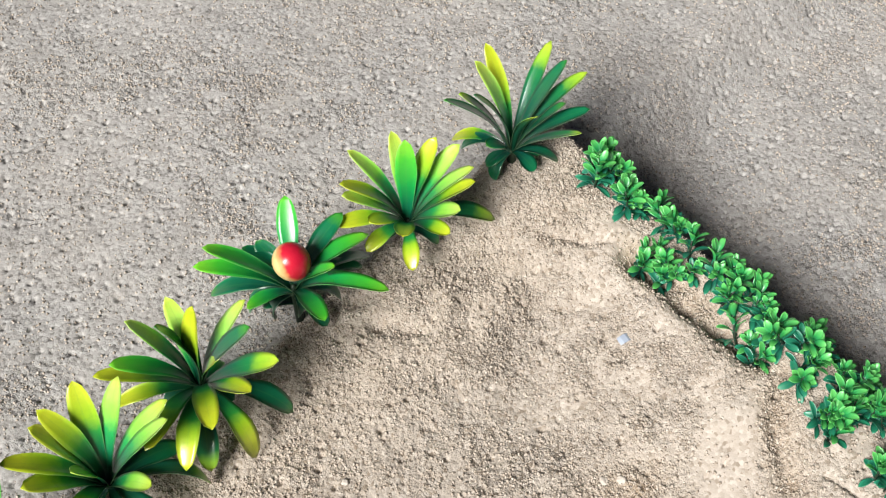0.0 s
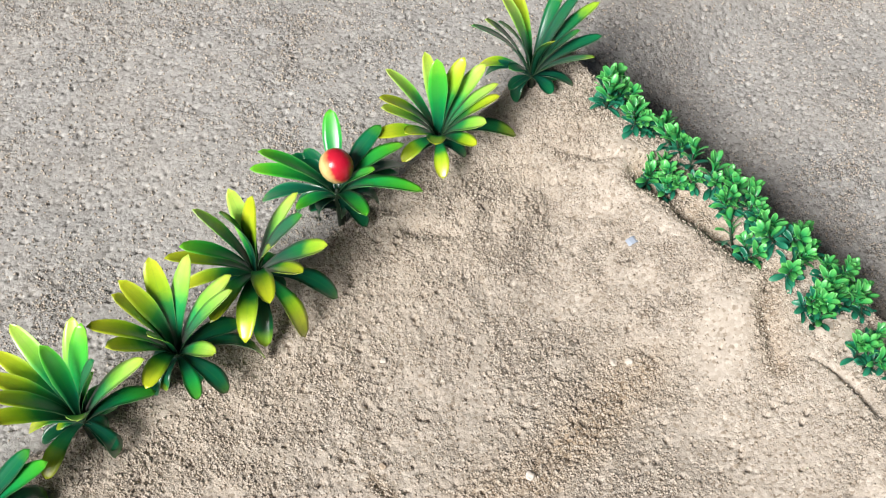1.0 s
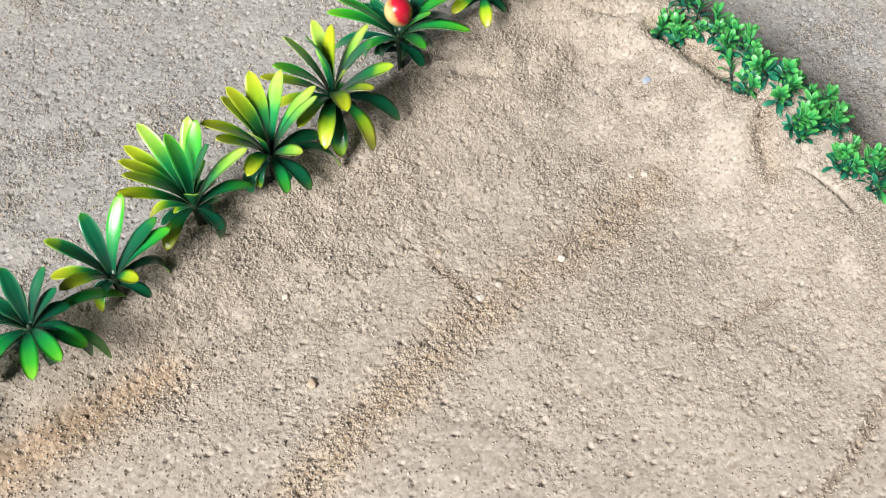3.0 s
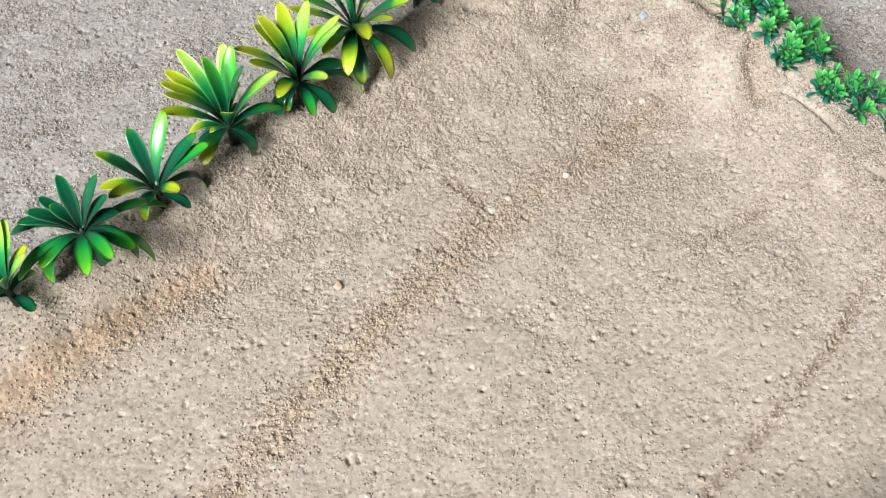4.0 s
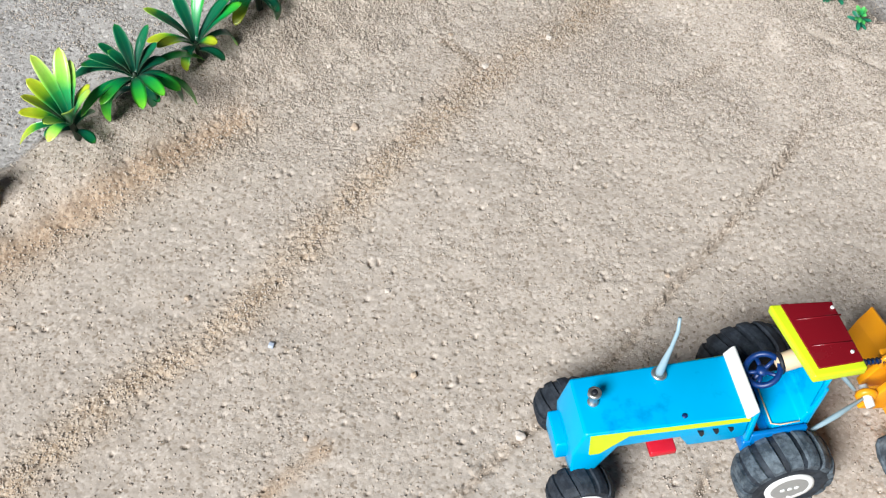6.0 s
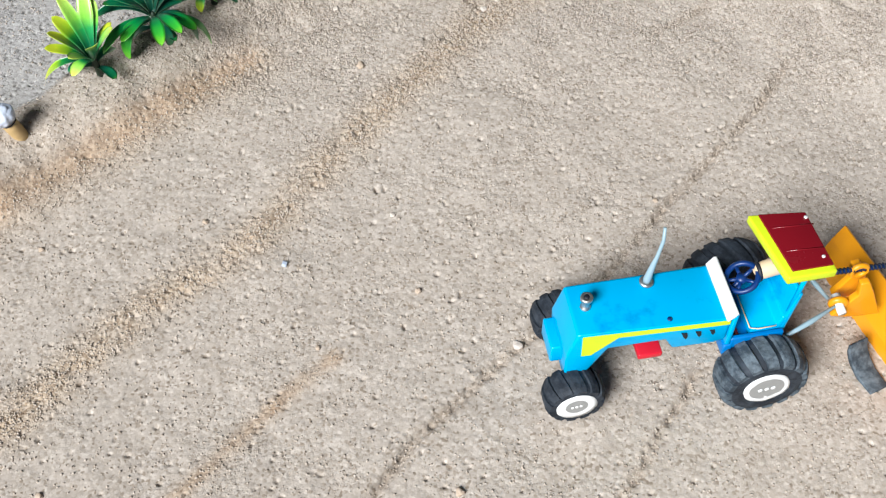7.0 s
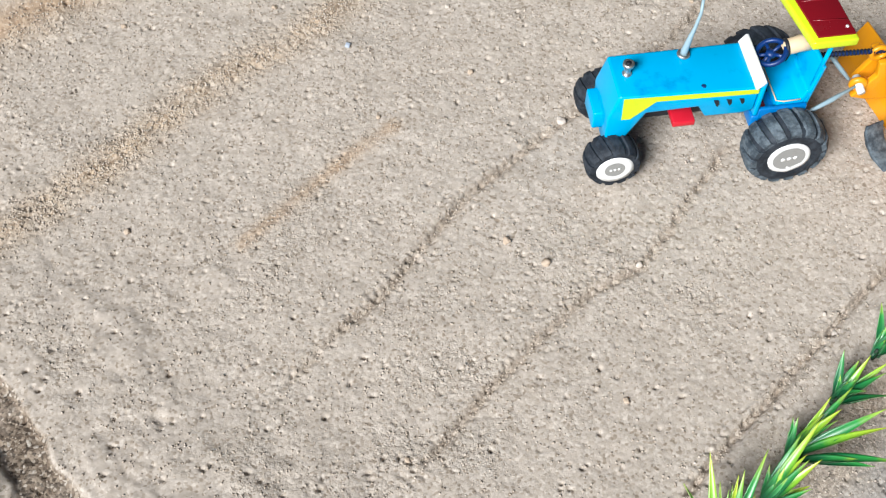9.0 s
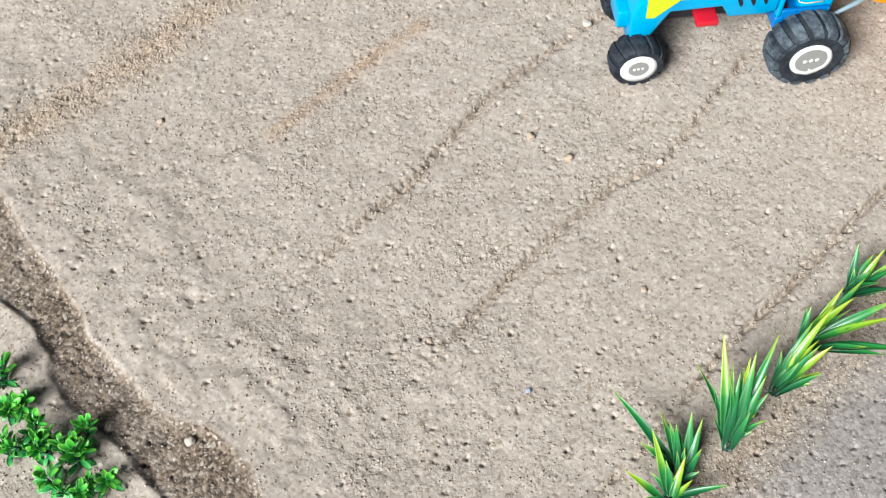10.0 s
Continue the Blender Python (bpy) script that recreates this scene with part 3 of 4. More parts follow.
def surface_many(x, y):
    i = np.clip(np.searchsorted(GX, x) - 1, 0, len(GX) - 2)
    j = np.clip(np.searchsorted(GY, y) - 1, 0, len(GY) - 2)
    f, g = (x - GX[i]) / (GX[i + 1] - GX[i]), (y - GY[j]) / (GY[j + 1] - GY[j])
    return (HZ[j, i] * (1 - f) + HZ[j, i + 1] * f) * (1 - g) + (HZ[j + 1, i] * (1 - f) + HZ[j + 1, i + 1] * f) * g, j, i


OCTA = np.array([(1, 0, 0), (0, 1, 0), (-1, 0, 0), (0, -1, 0), (0, 0, 1), (0, 0, -1)], dtype=float)
OCTA_FACES = np.array([(0, 1, 4), (1, 2, 4), (2, 3, 4), (3, 0, 4), (1, 0, 5), (2, 1, 5), (3, 2, 5), (0, 3, 5)])


def loose_grains(count, seed, shape, shape_faces, r_lo, r_span, power):
    """Corners and faces of coarse grains that lie on the sand, thicker where it is crumbly."""
    rng = np.random.RandomState(seed)
    x, y = rng.uniform(-0.43, 0.34, count * 6), rng.uniform(-0.54, 0.74, count * 6)
    z, j, i = surface_many(x, y)
    want = 0.05 + 0.40 * COARSE[j, i] ** 1.4 + 0.7 * LOOSE_SHADE[j, i] - 0.2 * DAMP_SHADE[j, i]
    want = want * (1 - 0.5 * PACKED[j, i]) * (0.68 + 0.32 * step(0.05, 0.3, y))
    keep = np.nonzero(rng.rand(len(x)) < want)[0][:count]
    x, y, z = x[keep], y[keep], z[keep]
    n = len(x)
    r = r_lo + r_span * rng.rand(n) ** power
    pts = shape[None] * rng.uniform(0.7, 1.25, (n, len(shape), 1)) * r[:, None, None]
    pts[:, :, 2] *= 0.8
    q = rng.normal(size=(n, 4))
    q /= np.linalg.norm(q, axis=1)[:, None]
    u, w = q[:, None, 1:], q[:, None, :1]
    pts = pts + 2 * np.cross(np.broadcast_to(u, pts.shape), np.cross(np.broadcast_to(u, pts.shape), pts) + w * pts)
    pts += np.stack([x, y, z + r * 0.25], axis=1)[:, None]
    faces = shape_faces[None] + (np.arange(n) * len(shape))[:, None, None]
    return pts.reshape(-1, 3), faces.reshape(-1, 3)


def grain_sheet():
    a, fa = loose_grains(130000, 31, OCTA, OCTA_FACES, 0.00038, 0.00080, 2.0)
    b, fb = loose_grains(600, 32, rough_ball(np.random.RandomState(3), 0.8), BALL_FACES, 0.0006, 0.0008, 3.0)
    co, tris = np.concatenate([a, b]).astype(np.float32), np.concatenate([fa, fb + len(a)]).astype(np.int32)
    me = bpy.data.meshes.new("sand_grains")
    me.vertices.add(len(co))
    me.vertices.foreach_set("co", co.ravel())
    me.loops.add(tris.size)
    me.loops.foreach_set("vertex_index", tris.ravel())
    me.polygons.add(len(tris))
    me.polygons.foreach_set("loop_start", (np.arange(len(tris)) * 3).astype(np.int32))
    me.update()
    me.materials.append(GRAIN)
    return tagged(new("sand_grains", me), "loose coarse sand grains lying on the ground", "grains", kind="stuff")


grain_sheet()


# ---- leaves and plants ----
def strap(s):
    """Width along a broad strap leaf."""
    body = 0.33 + 0.67 * min(1.0, s / 0.62) ** 1.1
    return body * (1 if s < 0.6 else max(0.0, 1 - ((s - 0.6) / 0.4) ** 2.6) ** 0.55 * 0.96 + 0.04)


def oval(s):
    """Width along a small blunt leaf, broadest past its middle."""
    return max(0.10, (0.30 + 0.70 * min(1.0, s / 0.5)) * max(0.0, 1 - max(0.0, (s - 0.55) / 0.45) ** 2.4) ** 0.6)


def spear(s):
    return (0.40 + 0.60 * min(1.0, s / 0.4)) * max(0.03, 1 - max(0.0, (s - 0.4) / 0.6) ** 1.5)


def leaf_mesh(name, start, tip, width, bend, shape, mat, fold=0.22, rows=11, twist=0.0, thick=0.0006):
    """One leaf with thickness: it leaves start, arches and ends at tip."""
    start, tip = Vector(start), Vector(tip)
    way = tip - start
    length = way.length
    d = way.normalized()
    side = d.cross(Vector((0, 0, 1)))
    side = Vector((1, 0, 0)) if side.length < 0.05 else side.normalized()
    lift = side.cross(d).normalized()
    cols = (-1.0, -0.55, 0.0, 0.55, 1.0)
    verts, along, across = [], [], []
    for layer in (0, 1):
        for i in range(rows):
            s = i / (rows - 1)
            s = 1 - (1 - s) ** 1.25
            centre = start + way * s + lift * (4 * s * (1 - s) * bend * length)
            slope = (way + lift * (4 * (1 - 2 * s) * bend * length)).normalized()
            up = side.cross(slope).normalized()
            turn = Matrix.Rotation(twist * s, 3, slope)
            w = width * 0.5 * shape(s)
            for c in cols:
                rise = fold * w * (abs(c) ** 1.3) * (1 - 0.5 * s)
                verts.append(centre + turn @ (side * (w * c) + up * (rise - layer * thick * (1 - 0.5 * abs(c)))))
                along.append(s)
                across.append(c)
    k = len(cols)
    n = rows * k
    faces = []
    for i in range(rows - 1):
        for c in range(k - 1):
            a = i * k + c
            faces.append((a, a + 1, a + k + 1, a + k))
            faces.append((n + a, n + a + k, n + a + k + 1, n + a + 1))
        for a in (i * k, i * k + k - 1):
            faces.append((a, a + k, n + a + k, n + a))
    for c in range(k - 1):
        for a in (c, (rows - 1) * k + c):
            faces.append((a, a + 1, n + a + 1, n + a))
    me = bpy.data.meshes.new(name)
    me.from_pydata([tuple(v) for v in verts], [], faces)
    for key, values in (("along", along), ("across", across)):
        me.attributes.new(key, "FLOAT", "POINT").data.foreach_set("value", values)
    me.materials.append(mat)
    for p in me.polygons:
        p.use_smooth = True
    return me


def toward(az, el, length):
    a, e = radians(az), radians(el)
    return Vector((math.cos(a) * math.cos(e), math.sin(a) * math.cos(e), math.sin(e))) * length


def rosette(crown, leaves, label, width=0.0115, lean=(0.0, 0.0)):
    """A plastic rosette plant: crown is where its leaves part, leaves are (azimuth, elevation, length, tone)."""
    x, y, z = crown
    foot = surface(x + lean[0], y + lean[1])
    plant = tagged(new("plastic_plant"), label, "artificial plant", "plants along the bank")
    plant.location = (x + lean[0], y + lean[1], foot)
    base = Vector(plant.location)
    top = Vector(crown) - base
    rng = random.Random(int(abs(x * 1000)) + len(leaves))
    part("stem", tube([(0, 0, -0.006), tuple(top * 0.35), tuple(top * 0.92), tuple(top * 1.0)], [0.0028, 0.0026, 0.0022, 0.0008], 10), STEM, plant)
    for az, el, length, tone in leaves:
        tip = top + toward(az, el, length)
        low = 0.20 - 0.14 * max(0.0, min(1.0, (el + 40) / 90.0))
        start = top * (1 - low) + toward(az, 0, 0.0014)
        w = 0.95 * width * (0.9 if length < 0.035 else 1.0) * rng.uniform(0.9, 1.1)
        bend = 0.30 if el < -30 else (0.19 if el < 5 else (0.14 if el < 30 else 0.08))
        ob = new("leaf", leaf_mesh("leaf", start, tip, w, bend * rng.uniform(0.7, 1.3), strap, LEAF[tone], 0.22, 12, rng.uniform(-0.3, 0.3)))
        ob.parent = plant
    # short dark leaves low on the stem
    for k in range(3):
        az = 60 + 137.5 * k + rng.uniform(-20, 20)
        start = top * rng.uniform(0.4, 0.8)
        tip = start + toward(az, rng.uniform(-25, 12), rng.uniform(0.014, 0.024))
        tip.z = max(tip.z, 0.003)
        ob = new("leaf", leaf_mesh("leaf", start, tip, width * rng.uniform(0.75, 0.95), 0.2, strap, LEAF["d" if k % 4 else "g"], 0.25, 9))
        ob.parent = plant
    return plant


rosette((0.042, 0.499, 0.060), [(123, 63, 0.064, "y"), (162, 69, 0.064, "l"), (-162, 51, 0.064, "d"), (-157, 59, 0.064, "t"), (60, 49, 0.064, "t"), (23, 62, 0.064, "d"), (14, 51, 0.064, "t"), (0, 37, 0.052, "d"), (-22, 35, 0.048, "t"), (147, -21, 0.043, "y"), (154, -25, 0.035, "d"), (-137, 39, 0.026, "d"), (-46, -15, 0.019, "d"), (-1, -20, 0.029, "d"), (-133, -46, 0.021, "d"), (-54, 65, 0.045, "t"), (-2, 53, 0.046, "d"), (-167, 64, 0.052, "d")],
        "dark green plastic plant with a few yellow leaf tips", 0.0105, (0.001, 0.004))
rosette((-0.016, 0.450, 0.055), [(161, 53, 0.054, "l"), (114, 69, 0.054, "l"), (93, 81, 0.054, "g"), (42, 67, 0.054, "y"), (28, 54, 0.054, "l"), (2, 49, 0.054, "l"), (-12, 47, 0.054, "y"), (-26, 37, 0.04, "l"), (10, -11, 0.05, "t"), (-34, 14, 0.029, "y"), (-83, -19, 0.03, "y"), (-92, 37, 0.04, "y"), (-139, -10, 0.029, "y"), (-132, 38, 0.036, "y"), (-152, 23, 0.046, "y"), (-162, 49, 0.054, "y"), (-151, 47, 0.054, "l")],
        "yellow and green plastic plant with broad strap leaves in the sand", 0.0115, (0.001, 0.004))
rosette((-0.075, 0.406, 0.053), [(97, 42, 0.047, "g"), (-169, 29, 0.055, "g"), (-175, 40, 0.055, "g"), (140, 34, 0.03, "d"), (50, 30, 0.046, "d"), (27, 22, 0.048, "g"), (-12, 19, 0.04, "g"), (-15, 15, 0.055, "g"), (-60, 23, 0.044, "g"), (-14, 44, 0.034, "g"), (9, -35, 0.03, "d"), (166, -26, 0.055, "d"), (-150, -6, 0.027, "g"), (-169, -36, 0.031, "d"), (-42, -75, 0.02, "d"), (154, 28, 0.033, "d"), (-160, -64, 0.026, "d"), (24, -4, 0.039, "d"), (35, -10, 0.048, "d")],
        "deep green plastic plant holding a red fruit among its leaves", 0.0120, (0.001, 0.004))
rosette((-0.116, 0.346, 0.052), [(175, 59, 0.056, "l"), (-159, 76, 0.056, "d"), (129, 73, 0.056, "l"), (59, 83, 0.056, "y"), (32, 57, 0.056, "l"), (0, 58, 0.056, "d"), (-13, 38, 0.056, "t"), (-35, 34, 0.044, "y"), (-4, 61, 0.033, "y"), (-6, -24, 0.049, "d"), (-44, -36, 0.047, "y"), (-71, 29, 0.05, "y"), (-92, -6, 0.047, "y"), (-80, -30, 0.044, "t"), (-110, 17, 0.053, "y"), (-163, -3, 0.044, "y"), (-159, 33, 0.056, "y"), (-153, 47, 0.056, "g")],
        "full rosette plastic plant with yellow leaf ends in the sand bank", 0.0120, (0.001, 0.004))
rosette((-0.153, 0.291, 0.052), [(-159, 46, 0.056, "y"), (-176, 65, 0.056, "y"), (162, 66, 0.056, "y"), (112, 64, 0.056, "y"), (69, 59, 0.056, "l"), (30, 48, 0.056, "l"), (12, 51, 0.056, "l"), (18, -31, 0.053, "t"), (-15, 16, 0.025, "l"), (-27, -34, 0.036, "d"), (-59, -33, 0.029, "g"), (-104, 22, 0.037, "y"), (-138, 46, 0.05, "y"), (-121, 65, 0.034, "l"), (37, -10, 0.039, "d"), (-119, -49, 0.024, "t"), (-133, -48, 0.03, "d")],
        "yellow-tipped plastic plant with pale green inner leaves in sand", 0.0120, (0.001, 0.004))
rosette((-0.197, 0.251, 0.048), [(-180, 44, 0.055, "y"), (156, 36, 0.055, "y"), (138, 43, 0.06, "l"), (140, 77, 0.055, "g"), (91, 55, 0.055, "l"), (-157, 48, 0.055, "y"), (-148, 38, 0.055, "y"), (33, 66, 0.034, "l"), (2, 71, 0.055, "d"), (16, 44, 0.055, "l"), (60, 3, 0.022, "g"), (-27, -54, 0.03, "d"), (-176, -22, 0.016, "y"), (-66, 54, 0.037, "l"), (27, -4, 0.04, "g"), (10, -49, 0.018, "d"), (-115, -17, 0.035, "y"), (76, 62, 0.055, "g"), (-177, -22, 0.032, "y")],
        "green plastic plant with a fan of yellow leaves on one side", 0.0115, (0.001, 0.004))
rosette((-0.238, 0.194, 0.046), [(178, 43, 0.046, "t"), (127, 56, 0.043, "d"), (75, 51, 0.051, "g"), (31, 25, 0.046, "g"), (44, -46, 0.05, "t"), (-21, 12, 0.02, "y"), (-122, -50, 0.024, "y"), (-135, 25, 0.036, "y"), (-173, 6, 0.036, "y"), (42, 34, 0.045, "d")],
        "sparse dark green plastic plant with small yellow lower leaves", 0.0110, (0.001, 0.004))
rosette((-0.276, 0.150, 0.056), [(123, 61, 0.038, "d"), (58, 50, 0.037, "d"), (169, 48, 0.033, "d"), (-172, 35, 0.035, "d"), (-162, 27, 0.039, "d"), (-176, -3, 0.045, "d"), (-72, 4, 0.042, "g"), (-47, 8, 0.04, "g"), (-4, -40, 0.042, "d"), (-1, -38, 0.053, "g"), (-12, -18, 0.036, "g"), (45, -25, 0.067, "g"), (-137, -14, 0.05, "g"), (-124, -5, 0.036, "g"), (-134, -46, 0.042, "g"), (37, 37, 0.028, "d"), (112, 61, 0.028, "d"), (172, 51, 0.025, "d"), (36, -2, 0.026, "d"), (0, -13, 0.027, "d"), (-40, -60, 0.03, "d")],
        "bushy dark green plastic plant with drooping bright green leaves", 0.0105, (0.001, 0.004))
rosette((-0.318, 0.111, 0.045), [(95, 59, 0.054, "l"), (81, 56, 0.045, "l"), (137, 60, 0.055, "l"), (161, 53, 0.043, "y"), (-179, 43, 0.039, "y"), (-163, 31, 0.037, "y"), (-168, -21, 0.042, "y"), (5, 55, 0.036, "l"), (-63, 53, 0.044, "l"), (-118, 41, 0.03, "l"), (-123, 0, 0.023, "l"), (49, 41, 0.031, "y")],
        "small lime and yellow plastic plant in the sand bank", 0.0110, (0.001, 0.004))


def fruit():
    bm = bmesh.new()
    bmesh.ops.create_uvsphere(bm, u_segments=32, v_segments=20, radius=0.0098)
    for v in bm.verts:
        v.co.z *= 1.22 - 0.12 * (v.co.z / 0.0098)
    m, nt, b = material("fruit_skin", 0.28, 0, 0.5)
    tc = nt.nodes.new("ShaderNodeTexCoord")
    sep = nt.nodes.new("ShaderNodeSeparateXYZ")
    nt.links.new(tc.outputs["Object"], sep.inputs[0])
    side = calc(nt, "ADD", calc(nt, "MULTIPLY", sep.outputs[0], 45.0), calc(nt, "MULTIPLY", noise_at(nt, 90.0, 5.0), 0.5))
    side = calc(nt, "ADD", side, calc(nt, "MULTIPLY", sep.outputs[2], 14.0))
    col = ramp(nt, calc(nt, "ADD", side, 0.13), [(0.24, (0.72, 0.52, 0.22)), (0.38, (0.66, 0.26, 0.10)), (0.48, (0.55, 0.015, 0.035)), (1.0, (0.42, 0.006, 0.03))])
    nt.links.new(col, b.inputs["Base Color"])
    bump(nt, b, noise_at(nt, 160.0, 3.0), 0.25, 0.002)
    ob = part("toy_fruit", bm, m)
    ob.matrix_world = pose(-0.0738, 0.4050, 0.0742, 12, -14, 0)
    return tagged(ob, "small glossy red and yellow toy fruit held in plant leaves", "toy fruit")


fruit()


# ---- small-leaved hedge sprigs ----
def sprig(kind, seed, tones):
    """A short plastic sprig with whorls of small oval leaves."""
    rng = random.Random(seed)
    thing = tagged(new("hedge_sprig"), "short bright green plastic sprig with small oval leaves", "artificial plant", "hedge sprigs")
    tall = 0.018 if kind else 0.023
    part("stem", tube([(0, 0, -0.006), (0.001, 0, tall * 0.5), (0.0005, 0.001, tall)], [0.0011, 0.0009, 0.0006], 6), STEM, thing)
    whorls = 5
    for w in range(whorls):
        z = tall * (0.16 + 0.82 * w / (whorls - 1))
        for k in range(3):
            az = 120 * k + w * 63 + rng.uniform(-30, 30)
            el = 10 + 13 * w + rng.uniform(-18, 18)
            length = rng.uniform(0.0100, 0.0140) * (1.0 if w < 4 else 0.8)
            start = Vector((0.0005, 0, z)) + toward(az, 20, 0.0010)
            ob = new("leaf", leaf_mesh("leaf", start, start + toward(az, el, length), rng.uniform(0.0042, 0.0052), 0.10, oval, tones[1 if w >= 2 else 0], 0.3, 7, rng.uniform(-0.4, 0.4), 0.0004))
            ob.parent = thing
    return thing


SPRIGS = [(0.089, 0.483), (0.088, 0.497), (0.096, 0.496), (0.100, 0.490), (0.108, 0.486), (0.115, 0.486), (0.105, 0.474), (0.115, 0.475), (0.124, 0.468), (0.128, 0.475), (0.131, 0.457), (0.135, 0.456), (0.113, 0.444), (0.119, 0.446), (0.124, 0.430), (0.130, 0.434), (0.140, 0.431), (0.150, 0.424), (0.158, 0.423), (0.166, 0.422), (0.155, 0.412), (0.167, 0.410), (0.169, 0.400), (0.174, 0.400), (0.163, 0.390), (0.167, 0.380), (0.173, 0.383), (0.184, 0.384), (0.190, 0.386), (0.201, 0.383), (0.205, 0.380), (0.210, 0.386), (0.187, 0.364), (0.194, 0.369), (0.213, 0.358), (0.218, 0.360), (0.226, 0.368), (0.232, 0.366), (0.199, 0.343), (0.205, 0.347), (0.213, 0.342), (0.218, 0.345), (0.201, 0.338), (0.199, 0.332), (0.225, 0.342), (0.229, 0.340), (0.220, 0.313), (0.223, 0.306), (0.227, 0.317), (0.233, 0.309), (0.241, 0.296), (0.248, 0.320), (0.254, 0.302), (0.263, 0.284), (0.274, 0.274), (0.286, 0.250)]
SPRIGS_SOUTH = [(-0.363, -0.463), (-0.354, -0.458), (-0.369, -0.446), (-0.354, -0.491), (-0.347, -0.485), (-0.343, -0.477), (-0.328, -0.482), (-0.319, -0.482), (-0.311, -0.478), (-0.32, -0.493), (-0.313, -0.489), (-0.32, -0.508), (-0.306, -0.51), (-0.294, -0.505), (-0.308, -0.52)]
rng_sprig = random.Random(17)


def hedge(places, models):
    """Sprigs stuck into the sand at places, each with a neighbour at every other one."""
    more = [(x + rng_sprig.uniform(-0.006, 0.007), y + rng_sprig.uniform(-0.006, 0.006)) for x, y in places[::2]]
    for n, (sx, sy) in enumerate(places + more):
        m = pose(sx, sy, surface(sx, sy) - 0.001, rng_sprig.uniform(-28, 28), rng_sprig.uniform(-28, 28), rng_sprig.uniform(0, 360)) @ Matrix.Scale(rng_sprig.uniform(0.70, 1.0), 4)
        if n < len(models):
            models[n].matrix_basis = m
        else:
            copy_thing(models[n % len(models)], m)


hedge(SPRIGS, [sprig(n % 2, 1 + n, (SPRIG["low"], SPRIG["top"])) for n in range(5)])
hedge(SPRIGS_SOUTH, [sprig(n % 2, 11 + n, (SPRIG["top"], SPRIG["lime"])) for n in range(3)])


# ---- grass tufts ----
def tuft(x, y, blades, label):
    """A plastic grass tuft: blades are (azimuth, elevation, length, tone)."""
    thing = tagged(new("grass_tuft"), label, "artificial grass", "grass along the edge")
    thing.location = (x, y, surface(x, y))
    rng = random.Random(int(abs(x * 3000)))
    part("stem", tube([(0, 0, -0.006), (0, 0, 0.003), (0, 0, 0.009)], [0.0026, 0.0022, 0.0010], 8), STEM, thing)
    extra = [(az + rng.uniform(-30, 30), min(80, el + rng.uniform(-4, 14)), length * rng.uniform(0.5, 0.8), "g") for az, el, length, tone in blades]
    for az, el, length, tone in blades + extra:
        start = Vector((rng.uniform(-0.003, 0.003), rng.uniform(-0.003, 0.003), 0.002))
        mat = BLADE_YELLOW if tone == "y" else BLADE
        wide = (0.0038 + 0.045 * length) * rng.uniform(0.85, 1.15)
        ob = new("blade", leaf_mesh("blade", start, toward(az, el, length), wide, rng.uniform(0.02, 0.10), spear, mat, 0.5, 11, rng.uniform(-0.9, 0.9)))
        ob.parent = thing
    return thing


tuft(0.042, -0.498, [(70, 49, 0.034, "y"), (37, 48, 0.023, "y"), (9, 33, 0.04, "g"), (153, 27, 0.034, "y"), (111, 42, 0.049, "y"), (179, 31, 0.017, "g")], "short yellow-green plastic grass tuft in the sand")
tuft(0.050, -0.482, [(136, 28, 0.069, "g"), (117, 43, 0.046, "g"), (112, 49, 0.04, "g"), (106, 55, 0.04, "g"), (84, 49, 0.046, "g"), (70, 47, 0.043, "g"), (5, 51, 0.016, "g"), (145, 40, 0.03, "g")], "deep green plastic grass tuft with one long pale-tipped blade")
tuft(0.080, -0.460, [(99, 43, 0.073, "y"), (95, 52, 0.058, "g"), (88, 57, 0.056, "g"), (79, 50, 0.062, "y"), (65, 45, 0.081, "g"), (60, 57, 0.058, "g"), (47, 56, 0.048, "g"), (26, 46, 0.032, "g"), (112, 42, 0.041, "g"), (77, 56, 0.07, "g")], "tall deep green plastic grass tuft in the sand")
tuft(0.112, -0.421, [(86, 54, 0.031, "g"), (58, 58, 0.034, "y"), (44, 49, 0.046, "y"), (36, 56, 0.047, "g"), (31, 43, 0.049, "y"), (18, 30, 0.033, "y"), (41, 62, 0.031, "g"), (52, 45, 0.068, "y")], "yellow-edged plastic grass tuft leaning over the sand")
tuft(0.130, -0.389, [(84, 52, 0.03, "g"), (49, 47, 0.051, "y"), (42, 57, 0.042, "y"), (32, 50, 0.051, "y"), (42, 36, 0.062, "g"), (19, 32, 0.07, "g"), (9, 29, 0.067, "y"), (-9, 21, 0.068, "g"), (26, 62, 0.027, "g")], "long plastic grass tuft with spreading blades")
tuft(0.166, -0.349, [(84, 52, 0.038, "g"), (46, 50, 0.041, "y"), (29, 37, 0.044, "y"), (14, 51, 0.041, "g"), (-3, 27, 0.038, "g"), (32, 66, 0.026, "g")], "upright green plastic grass tuft in the sand")
tuft(0.199, -0.312, [(90, 53, 0.038, "g"), (50, 53, 0.033, "y"), (12, 36, 0.027, "g"), (42, 65, 0.027, "g")], "small green plastic grass tuft at the rut")


